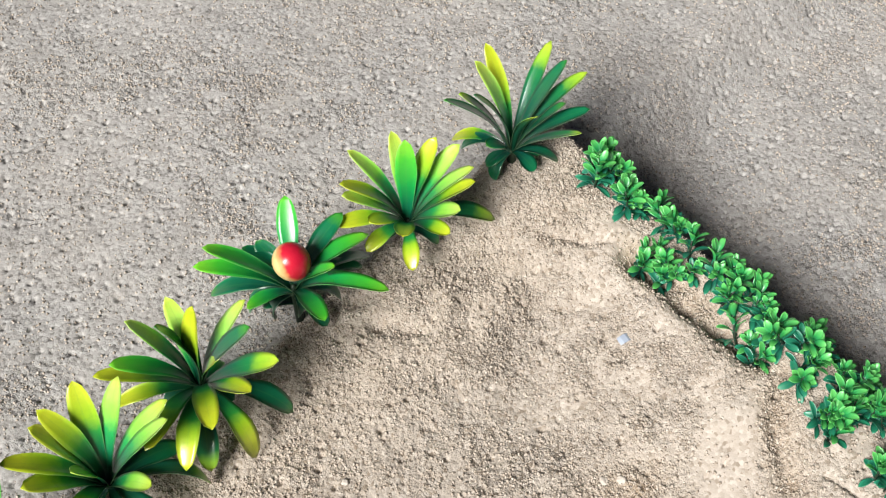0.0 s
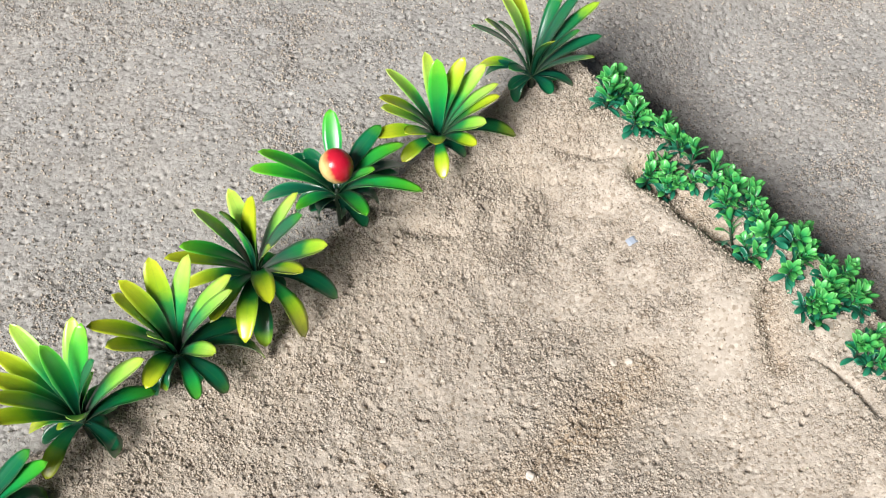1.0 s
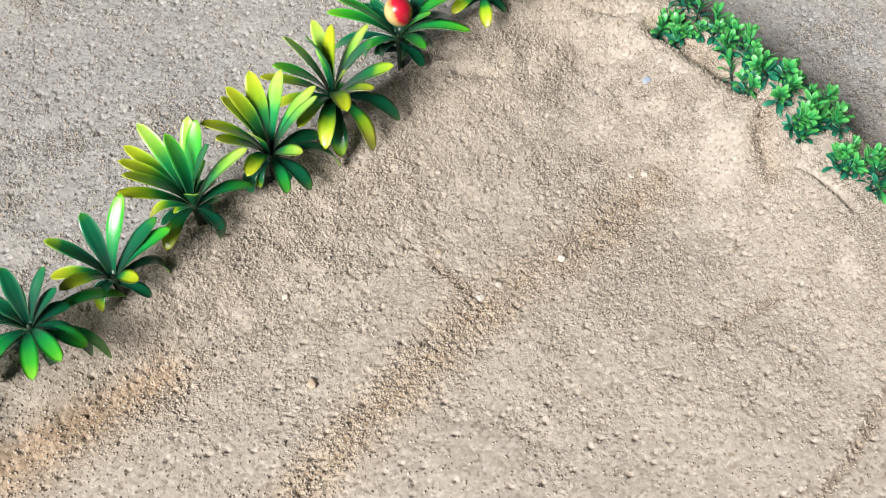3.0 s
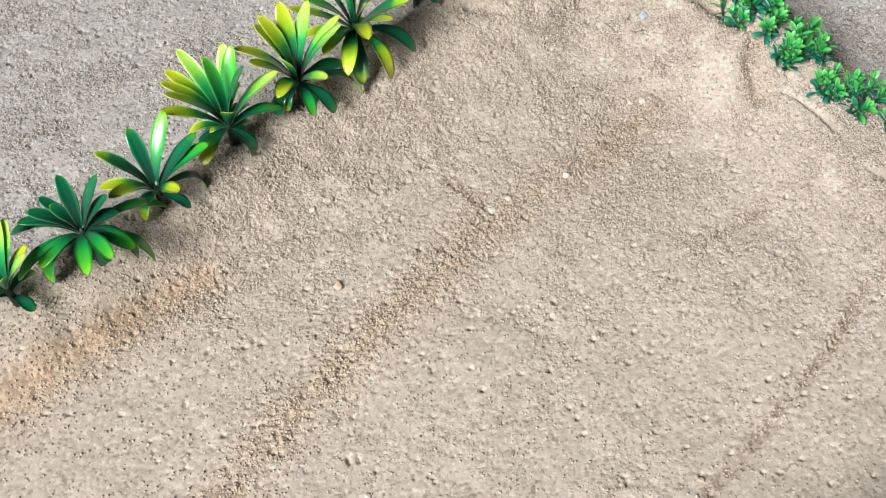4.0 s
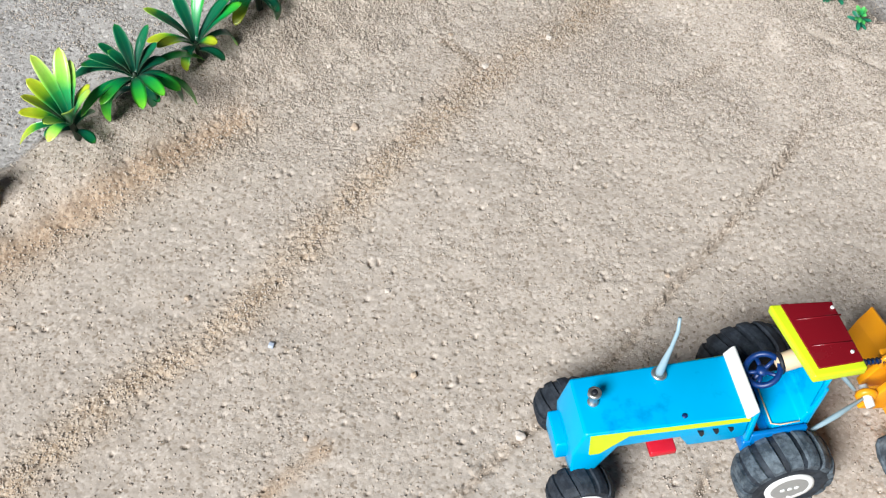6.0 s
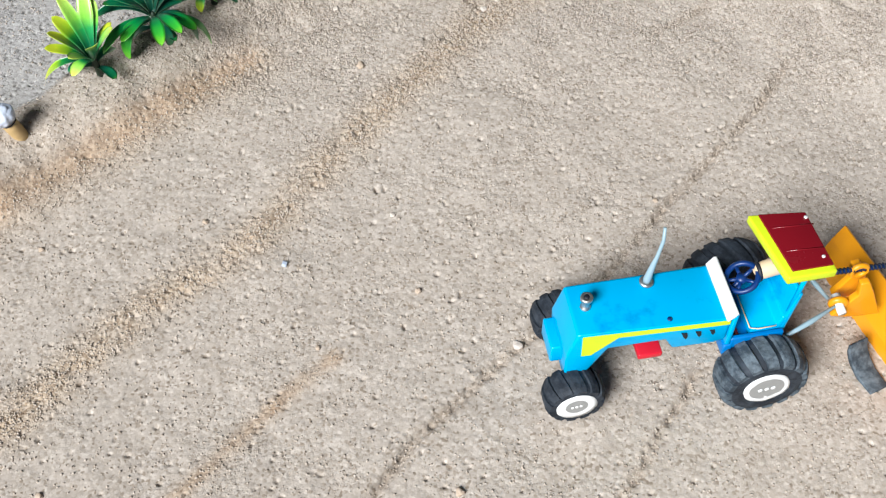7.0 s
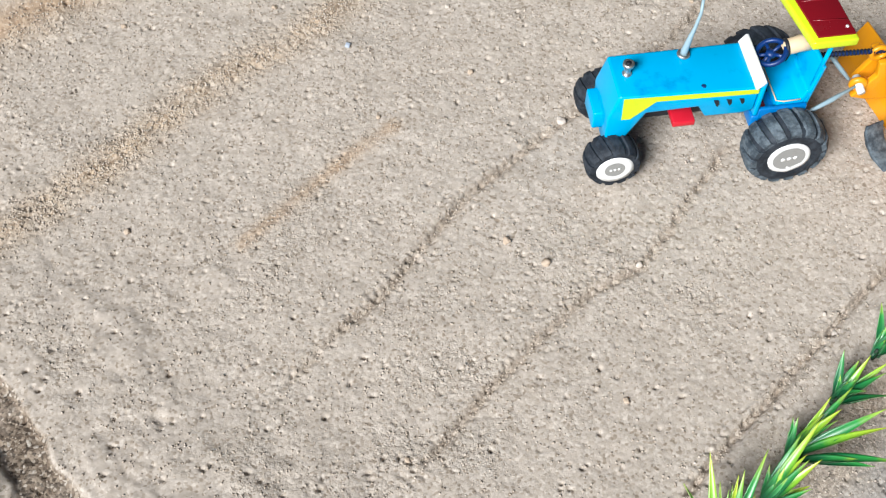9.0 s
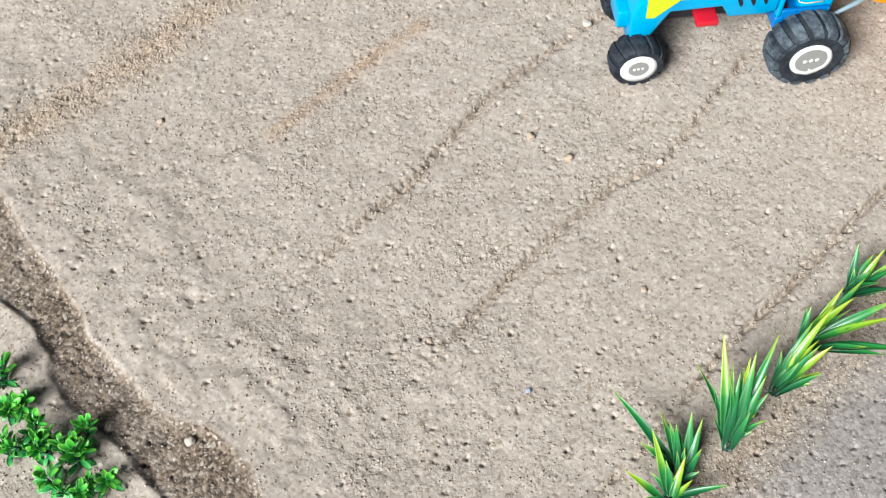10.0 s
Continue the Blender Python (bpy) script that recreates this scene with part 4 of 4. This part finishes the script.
# ---- pegs with wrapped heads ----
def peg(x, y, tilt, label):
    thing = tagged(new("wooden_peg"), label, "peg", "pegs in the bank")
    thing.matrix_world = pose(x, y, surface(x, y), 8, tilt, 0)
    part("shaft", lathe([(0.0052, -0.008), (0.0057, 0.000), (0.0060, 0.010), (0.0058, 0.0165), (0.0045, 0.0175)], (0, 0, 0), "Z", 20), WOOD, thing)
    bm = bmesh.new()
    bmesh.ops.create_icosphere(bm, subdivisions=4, radius=0.0094)
    for v in bm.verts:
        v.co *= 1 + 0.13 * (noise.noise(v.co * 260) + 0.5 * noise.noise(v.co * 700))
        v.co.z = v.co.z * 0.9 + 0.0245
    part("wrapped_head", bm, FOIL, thing, "crumpled pale blue wrapped ball")
    part("tie_wire", torus((0, 0, 0.0172), 0.0062, 0.0005, (0.1, 0, 1)), SLOT, thing, "thin black tie wire")
    return thing


peg(-0.369, 0.055, -14, "stubby wooden peg with a wrapped ball head in the sand")
peg(-0.408, 0.033, -10, "stubby wooden peg standing beside another in the sand")


# ---- toy tractor ----
def tyre(hub, r, w, lugs, lean, tread):
    """A fat tyre with slanted lugs; its outer face looks along -y."""
    part("tyre", lathe([(r * 0.45, -w * 0.44), (r * 0.62, -w * 0.50), (r * 0.80, -w * 0.49), (r * 0.89, -w * 0.38), (r * 0.92, -w * 0.15), (r * 0.92, w * 0.2), (r * 0.86, w * 0.44), (r * 0.66, w * 0.5), (r * 0.3, w * 0.5)], (0, 0, 0), "Y", 48), RUBBER, hub)
    bm = bmesh.new()
    for k in range(lugs):
        a0 = 2 * math.pi * k / lugs
        ring = []
        for i in range(9):
            f = i / 8
            y = w * (-0.50 + 1.0 * f)
            a = a0 + lean * (f - 0.5)
            base = r * (0.90 - 0.10 * max(0.0, (abs(2 * f - 1) - 0.4) / 0.6) ** 2)
            high = r * (0.095 - 0.02 * abs(2 * f - 1))
            wide = 2 * math.pi / lugs * 0.39
            ring.append([bm.verts.new((rr * math.cos(a + da), y, rr * math.sin(a + da))) for rr, da in ((base - 0.001, -wide), (base + high, -wide * 0.78), (base + high * 1.04, 0), (base + high, wide * 0.78), (base - 0.001, wide))])
        for p, q in zip(ring, ring[1:]):
            for j in range(5):
                bm.faces.new((p[j], p[(j + 1) % 5], q[(j + 1) % 5], q[j]))
        bm.faces.new(ring[0])
        bm.faces.new(ring[-1][::-1])
    part("tread", bm, tread, hub, "slanted worn tread lugs", False)


def wheel(tractor, x, y, z, r, w, lugs, outward, ring, lean, tread):
    """A wheel under the tractor; outward is -1 for the side whose rim faces -y; ring: inner and outer share of the white ring."""
    hub = part("wheel", lathe([(r * 0.12, -w * 0.3), (r * 0.16, -w * 0.3), (r * 0.16, w * 0.55), (r * 0.10, w * 0.55)], (0, 0, 0), "Y", 16), SLOT, tractor)
    hub.location = (x, y, z)
    if outward > 0:
        hub.rotation_euler = (0, 0, math.pi)
    tyre(hub, r, w, lugs, lean, tread)
    a, b = ring
    bm = lathe([(r * a, -w * 0.505), (r * (a + b) / 2, -w * 0.511), (r * b, -w * 0.505), (r * b, -w * 0.40), (r * a, -w * 0.40)], (0, 0, 0), "Y", 40)
    for v in bm.verts:
        v.co *= 1 + 0.025 * noise.noise(v.co * 300)
    part("rim", bm, WHITE, hub, "white painted rim ring")
    part("hub_cap", lathe([(r * 0.02, -w * 0.512), (r * a, -w * 0.509), (r * (a + 0.02), -w * 0.45), (r * 0.1, -w * 0.40)], (0, 0, 0), "Y", 32), GREY, hub, "grey hub disc", False)
    for k in (-1, 0, 1):
        bm = lathe([(r * 0.01, -0.0006), (r * 0.055, -0.0004), (r * 0.055, 0.0006)], (k * r * 0.14, -w * 0.512, 0.02 * r * k), "Y", 10)
        part("rivet", bm, WHITE, hub)
    return hub


def slab(corners, z_of, thick, round_off):
    """A flat plate: corners in x and y, height of its top at each corner, thickness."""
    bm = bmesh.new()
    a = [bm.verts.new((x, y, z_of(x))) for x, y in corners]
    b = [bm.verts.new((x, y, z_of(x) - thick)) for x, y in corners]
    bm.faces.new(a)
    bm.faces.new(b[::-1])
    n = len(corners)
    for i in range(n):
        bm.faces.new((a[i], b[i], b[(i + 1) % n], a[(i + 1) % n]))
    bmesh.ops.recalc_face_normals(bm, faces=bm.faces)
    return bevel(bm, round_off) if round_off else bm


def build_tractor():
    t = tagged(new("toy_tractor"), "handmade bright blue toy tractor with yellow trim and a red roof", "toy tractor")
    t.matrix_world = pose(0.095, -0.130, 0.0, 0, 0, 10)
    y0, y1 = -0.026, 0.017
    hood = part("hood", prism([(-0.071, 0.0785), (0.026, 0.0790), (0.026, 0.056), (0.018, 0.053), (-0.008, 0.052), (-0.014, 0.063), (-0.050, 0.060), (-0.062, 0.034), (-0.072, 0.028), (-0.076, 0.036), (-0.077, 0.056)], y0, y1, 0.0018), BLUE, t, "glossy bright blue hood")
    for v in hood.data.vertices:
        if v.co.y < 0:
            v.co.y += 0.0045 * (0.026 - v.co.x) / 0.097
    part("bumper_block", box(-0.083, -0.073, -0.010, 0.014, 0.034, 0.050, 0.0015), BLUE, t, "small blue block on the nose")
    # yellow trim on both flanks
    for y in (y0 - 0.0004, y1 - 0.0002):
        stripe = part("stripe", prism([(-0.0680, 0.0768), (0.0255, 0.0775), (0.0255, 0.0735), (-0.045, 0.0724), (-0.061, 0.0555), (-0.0670, 0.0555)], y, y + 0.0006, 0), YELLOW, hood, "yellow painted stripe", False)
        for v in stripe.data.vertices:
            if y < 0:
                v.co.y += 0.0045 * (0.026 - v.co.x) / 0.097
    for k in range(3):
        x = -0.005 + 0.0090 * k
        part("vent_slot", prism([(x + 0.0002, 0.0695), (x + 0.0038, 0.0690), (x + 0.0046, 0.0655), (x + 0.0036, 0.0630), (x + 0.0022, 0.0650)], y0 + 0.0002, y0 + 0.0022, 0), SLOT, hood, "black painted vent", False)
    part("paint_chip", lathe([(0.0002, 0.0), (0.0018, 0.0001), (0.0016, 0.0005), (0.0002, 0.0006)], (-0.012, -0.019, 0.0787), "Z", 9), BLUE_DARK, hood)
    # radiator bolt and exhaust
    bolt = part("filler_bolt", lathe([(0.0034, 0.0780), (0.0034, 0.0795), (0.0024, 0.0800), (0.0024, 0.0865), (0.0040, 0.0870), (0.0040, 0.0895), (0.0020, 0.0898), (0.0018, 0.0880)], (-0.0615, -0.001, 0.0), "Z", 20), STEEL, t, "steel bolt with a hollow head")
    part("bolt_hole", lathe([(0.0003, 0.0890), (0.0018, 0.0896), (0.0018, 0.0902), (0.0003, 0.0901)], (-0.0615, -0.001, 0.0), "Z", 12), SLOT, bolt)
    exhaust = part("exhaust_pipe", tube([(-0.019, 0.010, 0.079), (-0.0185, 0.0105, 0.083), (-0.0160, 0.012, 0.095), (-0.0135, 0.014, 0.101), (-0.0105, 0.017, 0.112), (-0.0100, 0.020, 0.121)], [0.0026, 0.0026, 0.0018, 0.0013, 0.0012, 0.0011], 14), PIPE, t, "bent grey-blue exhaust tube")
    part("exhaust_washer", torus((-0.019, 0.010, 0.0800), 0.0036, 0.0012, (0.1, 0, 1)), STEEL, exhaust, "steel washer")
    # dashboard
    part("dashboard", prism([(0.0265, 0.050), (0.0300, 0.050), (0.0300, 0.0840), (0.0265, 0.0840)], y0 - 0.001, y1 + 0.001, 0.0012), BLUE, t)
    part("dashboard_edge", prism([(0.0222, 0.0788), (0.0268, 0.0858), (0.0290, 0.0858), (0.0290, 0.0838), (0.0238, 0.0775)], y0 - 0.0012, y1 + 0.0008, 0.0008), WHITE, t, "white card edge of the dashboard")
    # underbody
    part("chassis", box(-0.060, 0.066, -0.006, 0.008, 0.034, 0.050, 0.002), SLOT, t)
    part("front_post", box(-0.073, -0.060, -0.014, 0.005, 0.016, 0.050, 0.002), BLUE, t)
    part("front_axle", tube([(-0.069, -0.030, 0.019), (-0.066, 0.026, 0.019)], 0.0022, 12), STEEL, t)
    part("rear_axle", tube([(0.052, -0.040, 0.028), (0.052, 0.040, 0.028)], 0.0028, 12), STEEL, t)
    part("red_block", box(-0.029, -0.013, -0.0235, -0.008, 0.0425, 0.0475, 0.001), RED_BRIGHT, t, "bright red plastic block")
    part("side_step", box(0.026, 0.062, y0 - 0.001, y1 + 0.001, 0.038, 0.049, 0.0015), BLUE_MID, t)
    part("footwell_lining", box(0.0302, 0.038, y0 + 0.003, y1 - 0.002, 0.0485, 0.0505, 0.0005), RED, t, "dark red footwell")
    part("gear_case", box(0.034, 0.066, -0.018, 0.010, 0.022, 0.039, 0.003), BLUE_DARK, t)
    seat = part("seat", prism([(0.044, 0.048), (0.063, 0.048), (0.067, 0.066), (0.063, 0.0665), (0.061, 0.0585), (0.044, 0.0575)], y0 + 0.003, y1 - 0.004, 0.0012), BLUE, t, "blue seat box")
    part("seat_piping", tube([(0.0435, y1 - 0.005, 0.0582), (0.0432, y0 + 0.004, 0.0582), (0.048, y0 + 0.0023, 0.0586), (0.060, y0 + 0.0023, 0.0592)], 0.0005, 8), CREAM, seat, "cream piping")
    part("back_panel", prism([(0.062, 0.040), (0.066, 0.040), (0.071, 0.090), (0.068, 0.090)], y0 + 0.003, y1 - 0.003, 0.001), BLUE, t)
    part("rear_flank", box(0.0300, 0.0650, y0 - 0.001, y0 + 0.0022, 0.040, 0.0560, 0.001), BLUE_MID, t, "darker blue side board")
    # steering wheel
    steer = part("steering_wheel", torus((0.040, 0.000, 0.084), 0.0102, 0.0019, (-0.45, 0, 1)), BLUE_DARK, t, "dark blue steering wheel")
    for k in range(5):
        a = 1.2566 * k + 0.4
        part("spoke", tube([(0.040, 0.000, 0.0825), (0.040 + 0.0098 * math.cos(a), 0.0102 * math.sin(a), 0.084 + 0.0048 * math.cos(a))], 0.0013, 8), BLUE_DARK, steer)
    part("hub_knob", lathe([(0.0005, -0.0015), (0.0036, -0.001), (0.0036, 0.0018), (0.0008, 0.0025)], (0.040, 0.000, 0.0825), "Z", 14), BLUE_DARK, steer)
    part("steering_column", tube([(0.031, 0.000, 0.062), (0.040, 0.000, 0.082)], 0.0018, 10), BLUE_DARK, steer)
    part("cream_peg", tube([(0.0495, 0.001, 0.0850), (0.0510, 0.001, 0.0865), (0.0600, 0.002, 0.0880), (0.0690, 0.002, 0.0885)], [0.0042, 0.0056, 0.0060, 0.0058], 16), CREAM, t, "plain cream wooden peg behind the wheel")
    part("peg_band", torus((0.0505, 0.001, 0.0863), 0.0052, 0.0014, (1, 0, 0.15)), SLOT, t, "dark cord")
    # roof
    slope = lambda x: 0.1285 - 0.028 * (x - 0.040)
    roof = part("roof", slab([(0.0395, 0.0150), (0.0755, 0.0120), (0.0790, -0.0335), (0.0480, -0.0345)], slope, 0.0065, 0.0012), YELLOW, t, "yellow roof frame")
    part("roof_panel", slab([(0.0455, 0.0138), (0.0748, 0.0112), (0.0778, -0.0292), (0.0518, -0.0300)], lambda x: slope(x) + 0.0012, 0.0022, 0.0005), RED, roof, "dark red taped panel")
    for y in (-0.0160, 0.0020):
        part("panel_seam", slab([(0.0505 + 0.13 * (0.002 - y), y + 0.0005), (0.0765, y), (0.0765, y - 0.0007), (0.0505 + 0.13 * (0.002 - y), y - 0.0002)], lambda x: slope(x) + 0.0015, 0.001, 0), RED, roof)
    for x, y in ((0.0735, 0.007), (0.0735, -0.023)):
        part("panel_tack", lathe([(0.0002, 0.0), (0.0011, 0.0003), (0.0011, -0.0008)], (x, y, slope(x) + 0.0016), "Z", 10), WHITE, roof)
    part("roof_post", tube([(0.0665, y1 - 0.008, 0.060), (0.0690, y1 - 0.008, 0.123)], 0.0016, 10), BLUE, t)
    part("roof_post", tube([(0.0665, y0 + 0.006, 0.060), (0.0700, y0 + 0.004, 0.123)], 0.0016, 10), BLUE, t)
    # wheels
    wheel(t, -0.070, -0.027, 0.0190, 0.0205, 0.0200, 12, -1, (0.36, 0.66), 0.26, RUBBER)
    wheel(t, -0.064, 0.033, 0.0190, 0.0205, 0.0200, 12, 1, (0.36, 0.66), 0.26, RUBBER)
    wheel(t, 0.0515, -0.038, 0.0275, 0.0305, 0.0250, 15, -1, (0.38, 0.50), 0.16, RUBBER_WORN)
    wheel(t, 0.0535, 0.040, 0.0275, 0.0305, 0.0250, 15, 1, (0.38, 0.54), 0.40, RUBBER)
    return t


def build_blade():
    """The orange levelling blade hitched behind the tractor."""
    b = tagged(new("levelling_blade"), "orange plastic levelling blade hitched behind the toy tractor", "tractor blade")
    b.matrix_world = pose(0.095, -0.130, 0.0, 0, 0, 10)
    blade = part("blade", prism([(-0.009, -0.003), (-0.006, -0.004), (-0.003, 0.010), (0.001, 0.024), (0.008, 0.036), (0.0055, 0.038), (-0.002, 0.026), (-0.007, 0.012)], -0.075, 0.060, 0.0006), ORANGE, b, "curved orange blade")
    blade.matrix_basis = pose(0.151, 0.0, 0.0, 0, 0, 11)
    part("mast", prism([(0.106, 0.040), (0.118, 0.036), (0.142, 0.034), (0.130, 0.062), (0.124, 0.074), (0.118, 0.073), (0.120, 0.060)], -0.012, -0.007, 0.001), ORANGE, b)
    part("mast", prism([(0.112, 0.042), (0.122, 0.037), (0.142, 0.034), (0.130, 0.062), (0.124, 0.074), (0.118, 0.073), (0.121, 0.060)], 0.003, 0.008, 0.001), ORANGE, b)
    part("mast_eye", torus((0.121, -0.001, 0.073), 0.0052, 0.0020, (0, 1, 0)), ORANGE, b)
    screw = part("top_link", tube([(0.068, -0.001, 0.077), (0.100, -0.001, 0.0755), (0.150, -0.001, 0.0735)], 0.0016, 12), BLUE_DARK, b, "dark blue threaded rod")
    for k in range(26):
        x = 0.078 + 0.0027 * k
        part("thread", torus((x, -0.001, 0.0768 - 0.043 * (x - 0.078)), 0.0017, 0.0006, (1, 0.25, 0), 14, 6), SLOT, screw)
    part("link_arm", tube([(0.060, -0.026, 0.040), (0.082, -0.020, 0.046), (0.088, -0.018, 0.047), (0.106, -0.012, 0.052)], [0.0008, 0.0017, 0.0019, 0.0010], 10), PIPE, b, "grey tapered lower link")
    part("link_arm", tube([(0.090, 0.006, 0.066), (0.096, 0.001, 0.060), (0.103, -0.006, 0.053)], [0.0014, 0.0018, 0.0012], 10), PIPE, b)
    part("link_ring", torus((0.109, -0.010, 0.052), 0.0045, 0.0024, (0.2, 1, 0.1)), ORANGE, b)
    part("link_bolt", tube([(0.109, -0.018, 0.051), (0.109, -0.004, 0.053)], [0.0028, 0.0030], 14), WHITE, b, "white bolt")
    flap = part("rubber_flap", prism([(-0.010, 0.019), (-0.009, 0.012), (-0.004, 0.005), (0.006, 0.000), (0.021, -0.001), (0.021, 0.0025), (0.007, 0.0035), (-0.001, 0.008), (-0.006, 0.0135), (-0.008, 0.020)], -0.0075, 0.0075, 0.0008), RUBBER_WORN, b, "worn black rubber flap")
    flap.matrix_basis = pose(0.130, -0.031, 0.0, 0, 0, -74)
    return b


build_tractor()
build_blade()


# ---- pebbles and litter ----
def pebble(x, y, r, mat, label, seed):
    bm = bmesh.new()
    bmesh.ops.create_icosphere(bm, subdivisions=3, radius=r)
    rng = random.Random(seed)
    off = Vector((rng.uniform(0, 9), rng.uniform(0, 9), rng.uniform(0, 9)))
    for v in bm.verts:
        v.co *= 1 + 0.5 * noise.noise(v.co / r * 1.1 + off)
        v.co.z *= 0.7
        v.co.y *= rng.uniform(0.98, 1.0)
    ob = part("pebble", bm, mat)
    ob.matrix_world = pose(x, y, surface(x, y) + r * 0.3, 0, 0, rng.uniform(0, 360))
    return tagged(ob, label, "pebble", "pebbles on the sand")


for n, (px, py, pr) in enumerate([(-0.002, -0.119, 0.0037), (0.087, 0.320, 0.0024), (0.096, 0.320, 0.0024), (0.048, -0.246, 0.0024), (-0.248, -0.474, 0.0032), (0.176, -0.295, 0.0022), (0.037, 0.245, 0.0026), (0.171, -0.281, 0.0018), (-0.004, 0.224, 0.0022), (-0.016, 0.214, 0.0024), (-0.045, 0.313, 0.0018), (-0.089, -0.006, 0.0019), (-0.140, 0.211, 0.0021)]):
    pebble(px, py, pr, STONE_WHITE, "small whitish pebble resting on the sand", 40 + n)
for n, (px, py, pr) in enumerate([(-0.307, -0.231, 0.0022), (-0.341, -0.037, 0.0020), (-0.106, -0.396, 0.0018), (-0.043, 0.251, 0.0019), (-0.226, -0.012, 0.0021), (0.106, 0.006, 0.0019), (-0.138, -0.122, 0.0018), (-0.043, -0.229, 0.0030), (-0.016, -0.247, 0.0032), (-0.117, 0.148, 0.0034), (0.033, -0.351, 0.0022), (-0.070, -0.075, 0.0024), (-0.020, 0.210, 0.0026)]):
    pebble(px, py, pr, STONE, "small tan pebble half sunk in the sand", 60 + n)


def flake(x, y, turn, big):
    ob = part("foil_flake", prism([(-0.0036, 0.0), (-0.0015, 0.0010), (0.0014, 0.0013), (0.0036, 0.0002), (0.0014, 0.0007), (-0.0015, 0.0004)], -0.0022, 0.0026, 0.0002), FLAKE)
    ob.matrix_world = pose(x, y, surface(x, y) + 0.0008, 6, -4, turn) @ Matrix.Diagonal((big, big, 1, 1))
    return tagged(ob, "torn scrap of pale bluish foil lying on the sand", "scrap", "scraps on the sand")


flake(0.102, 0.396, 30, 1.0)
flake(-0.165, -0.052, 75, 0.72)
flake(-0.042, -0.429, 10, 0.55)
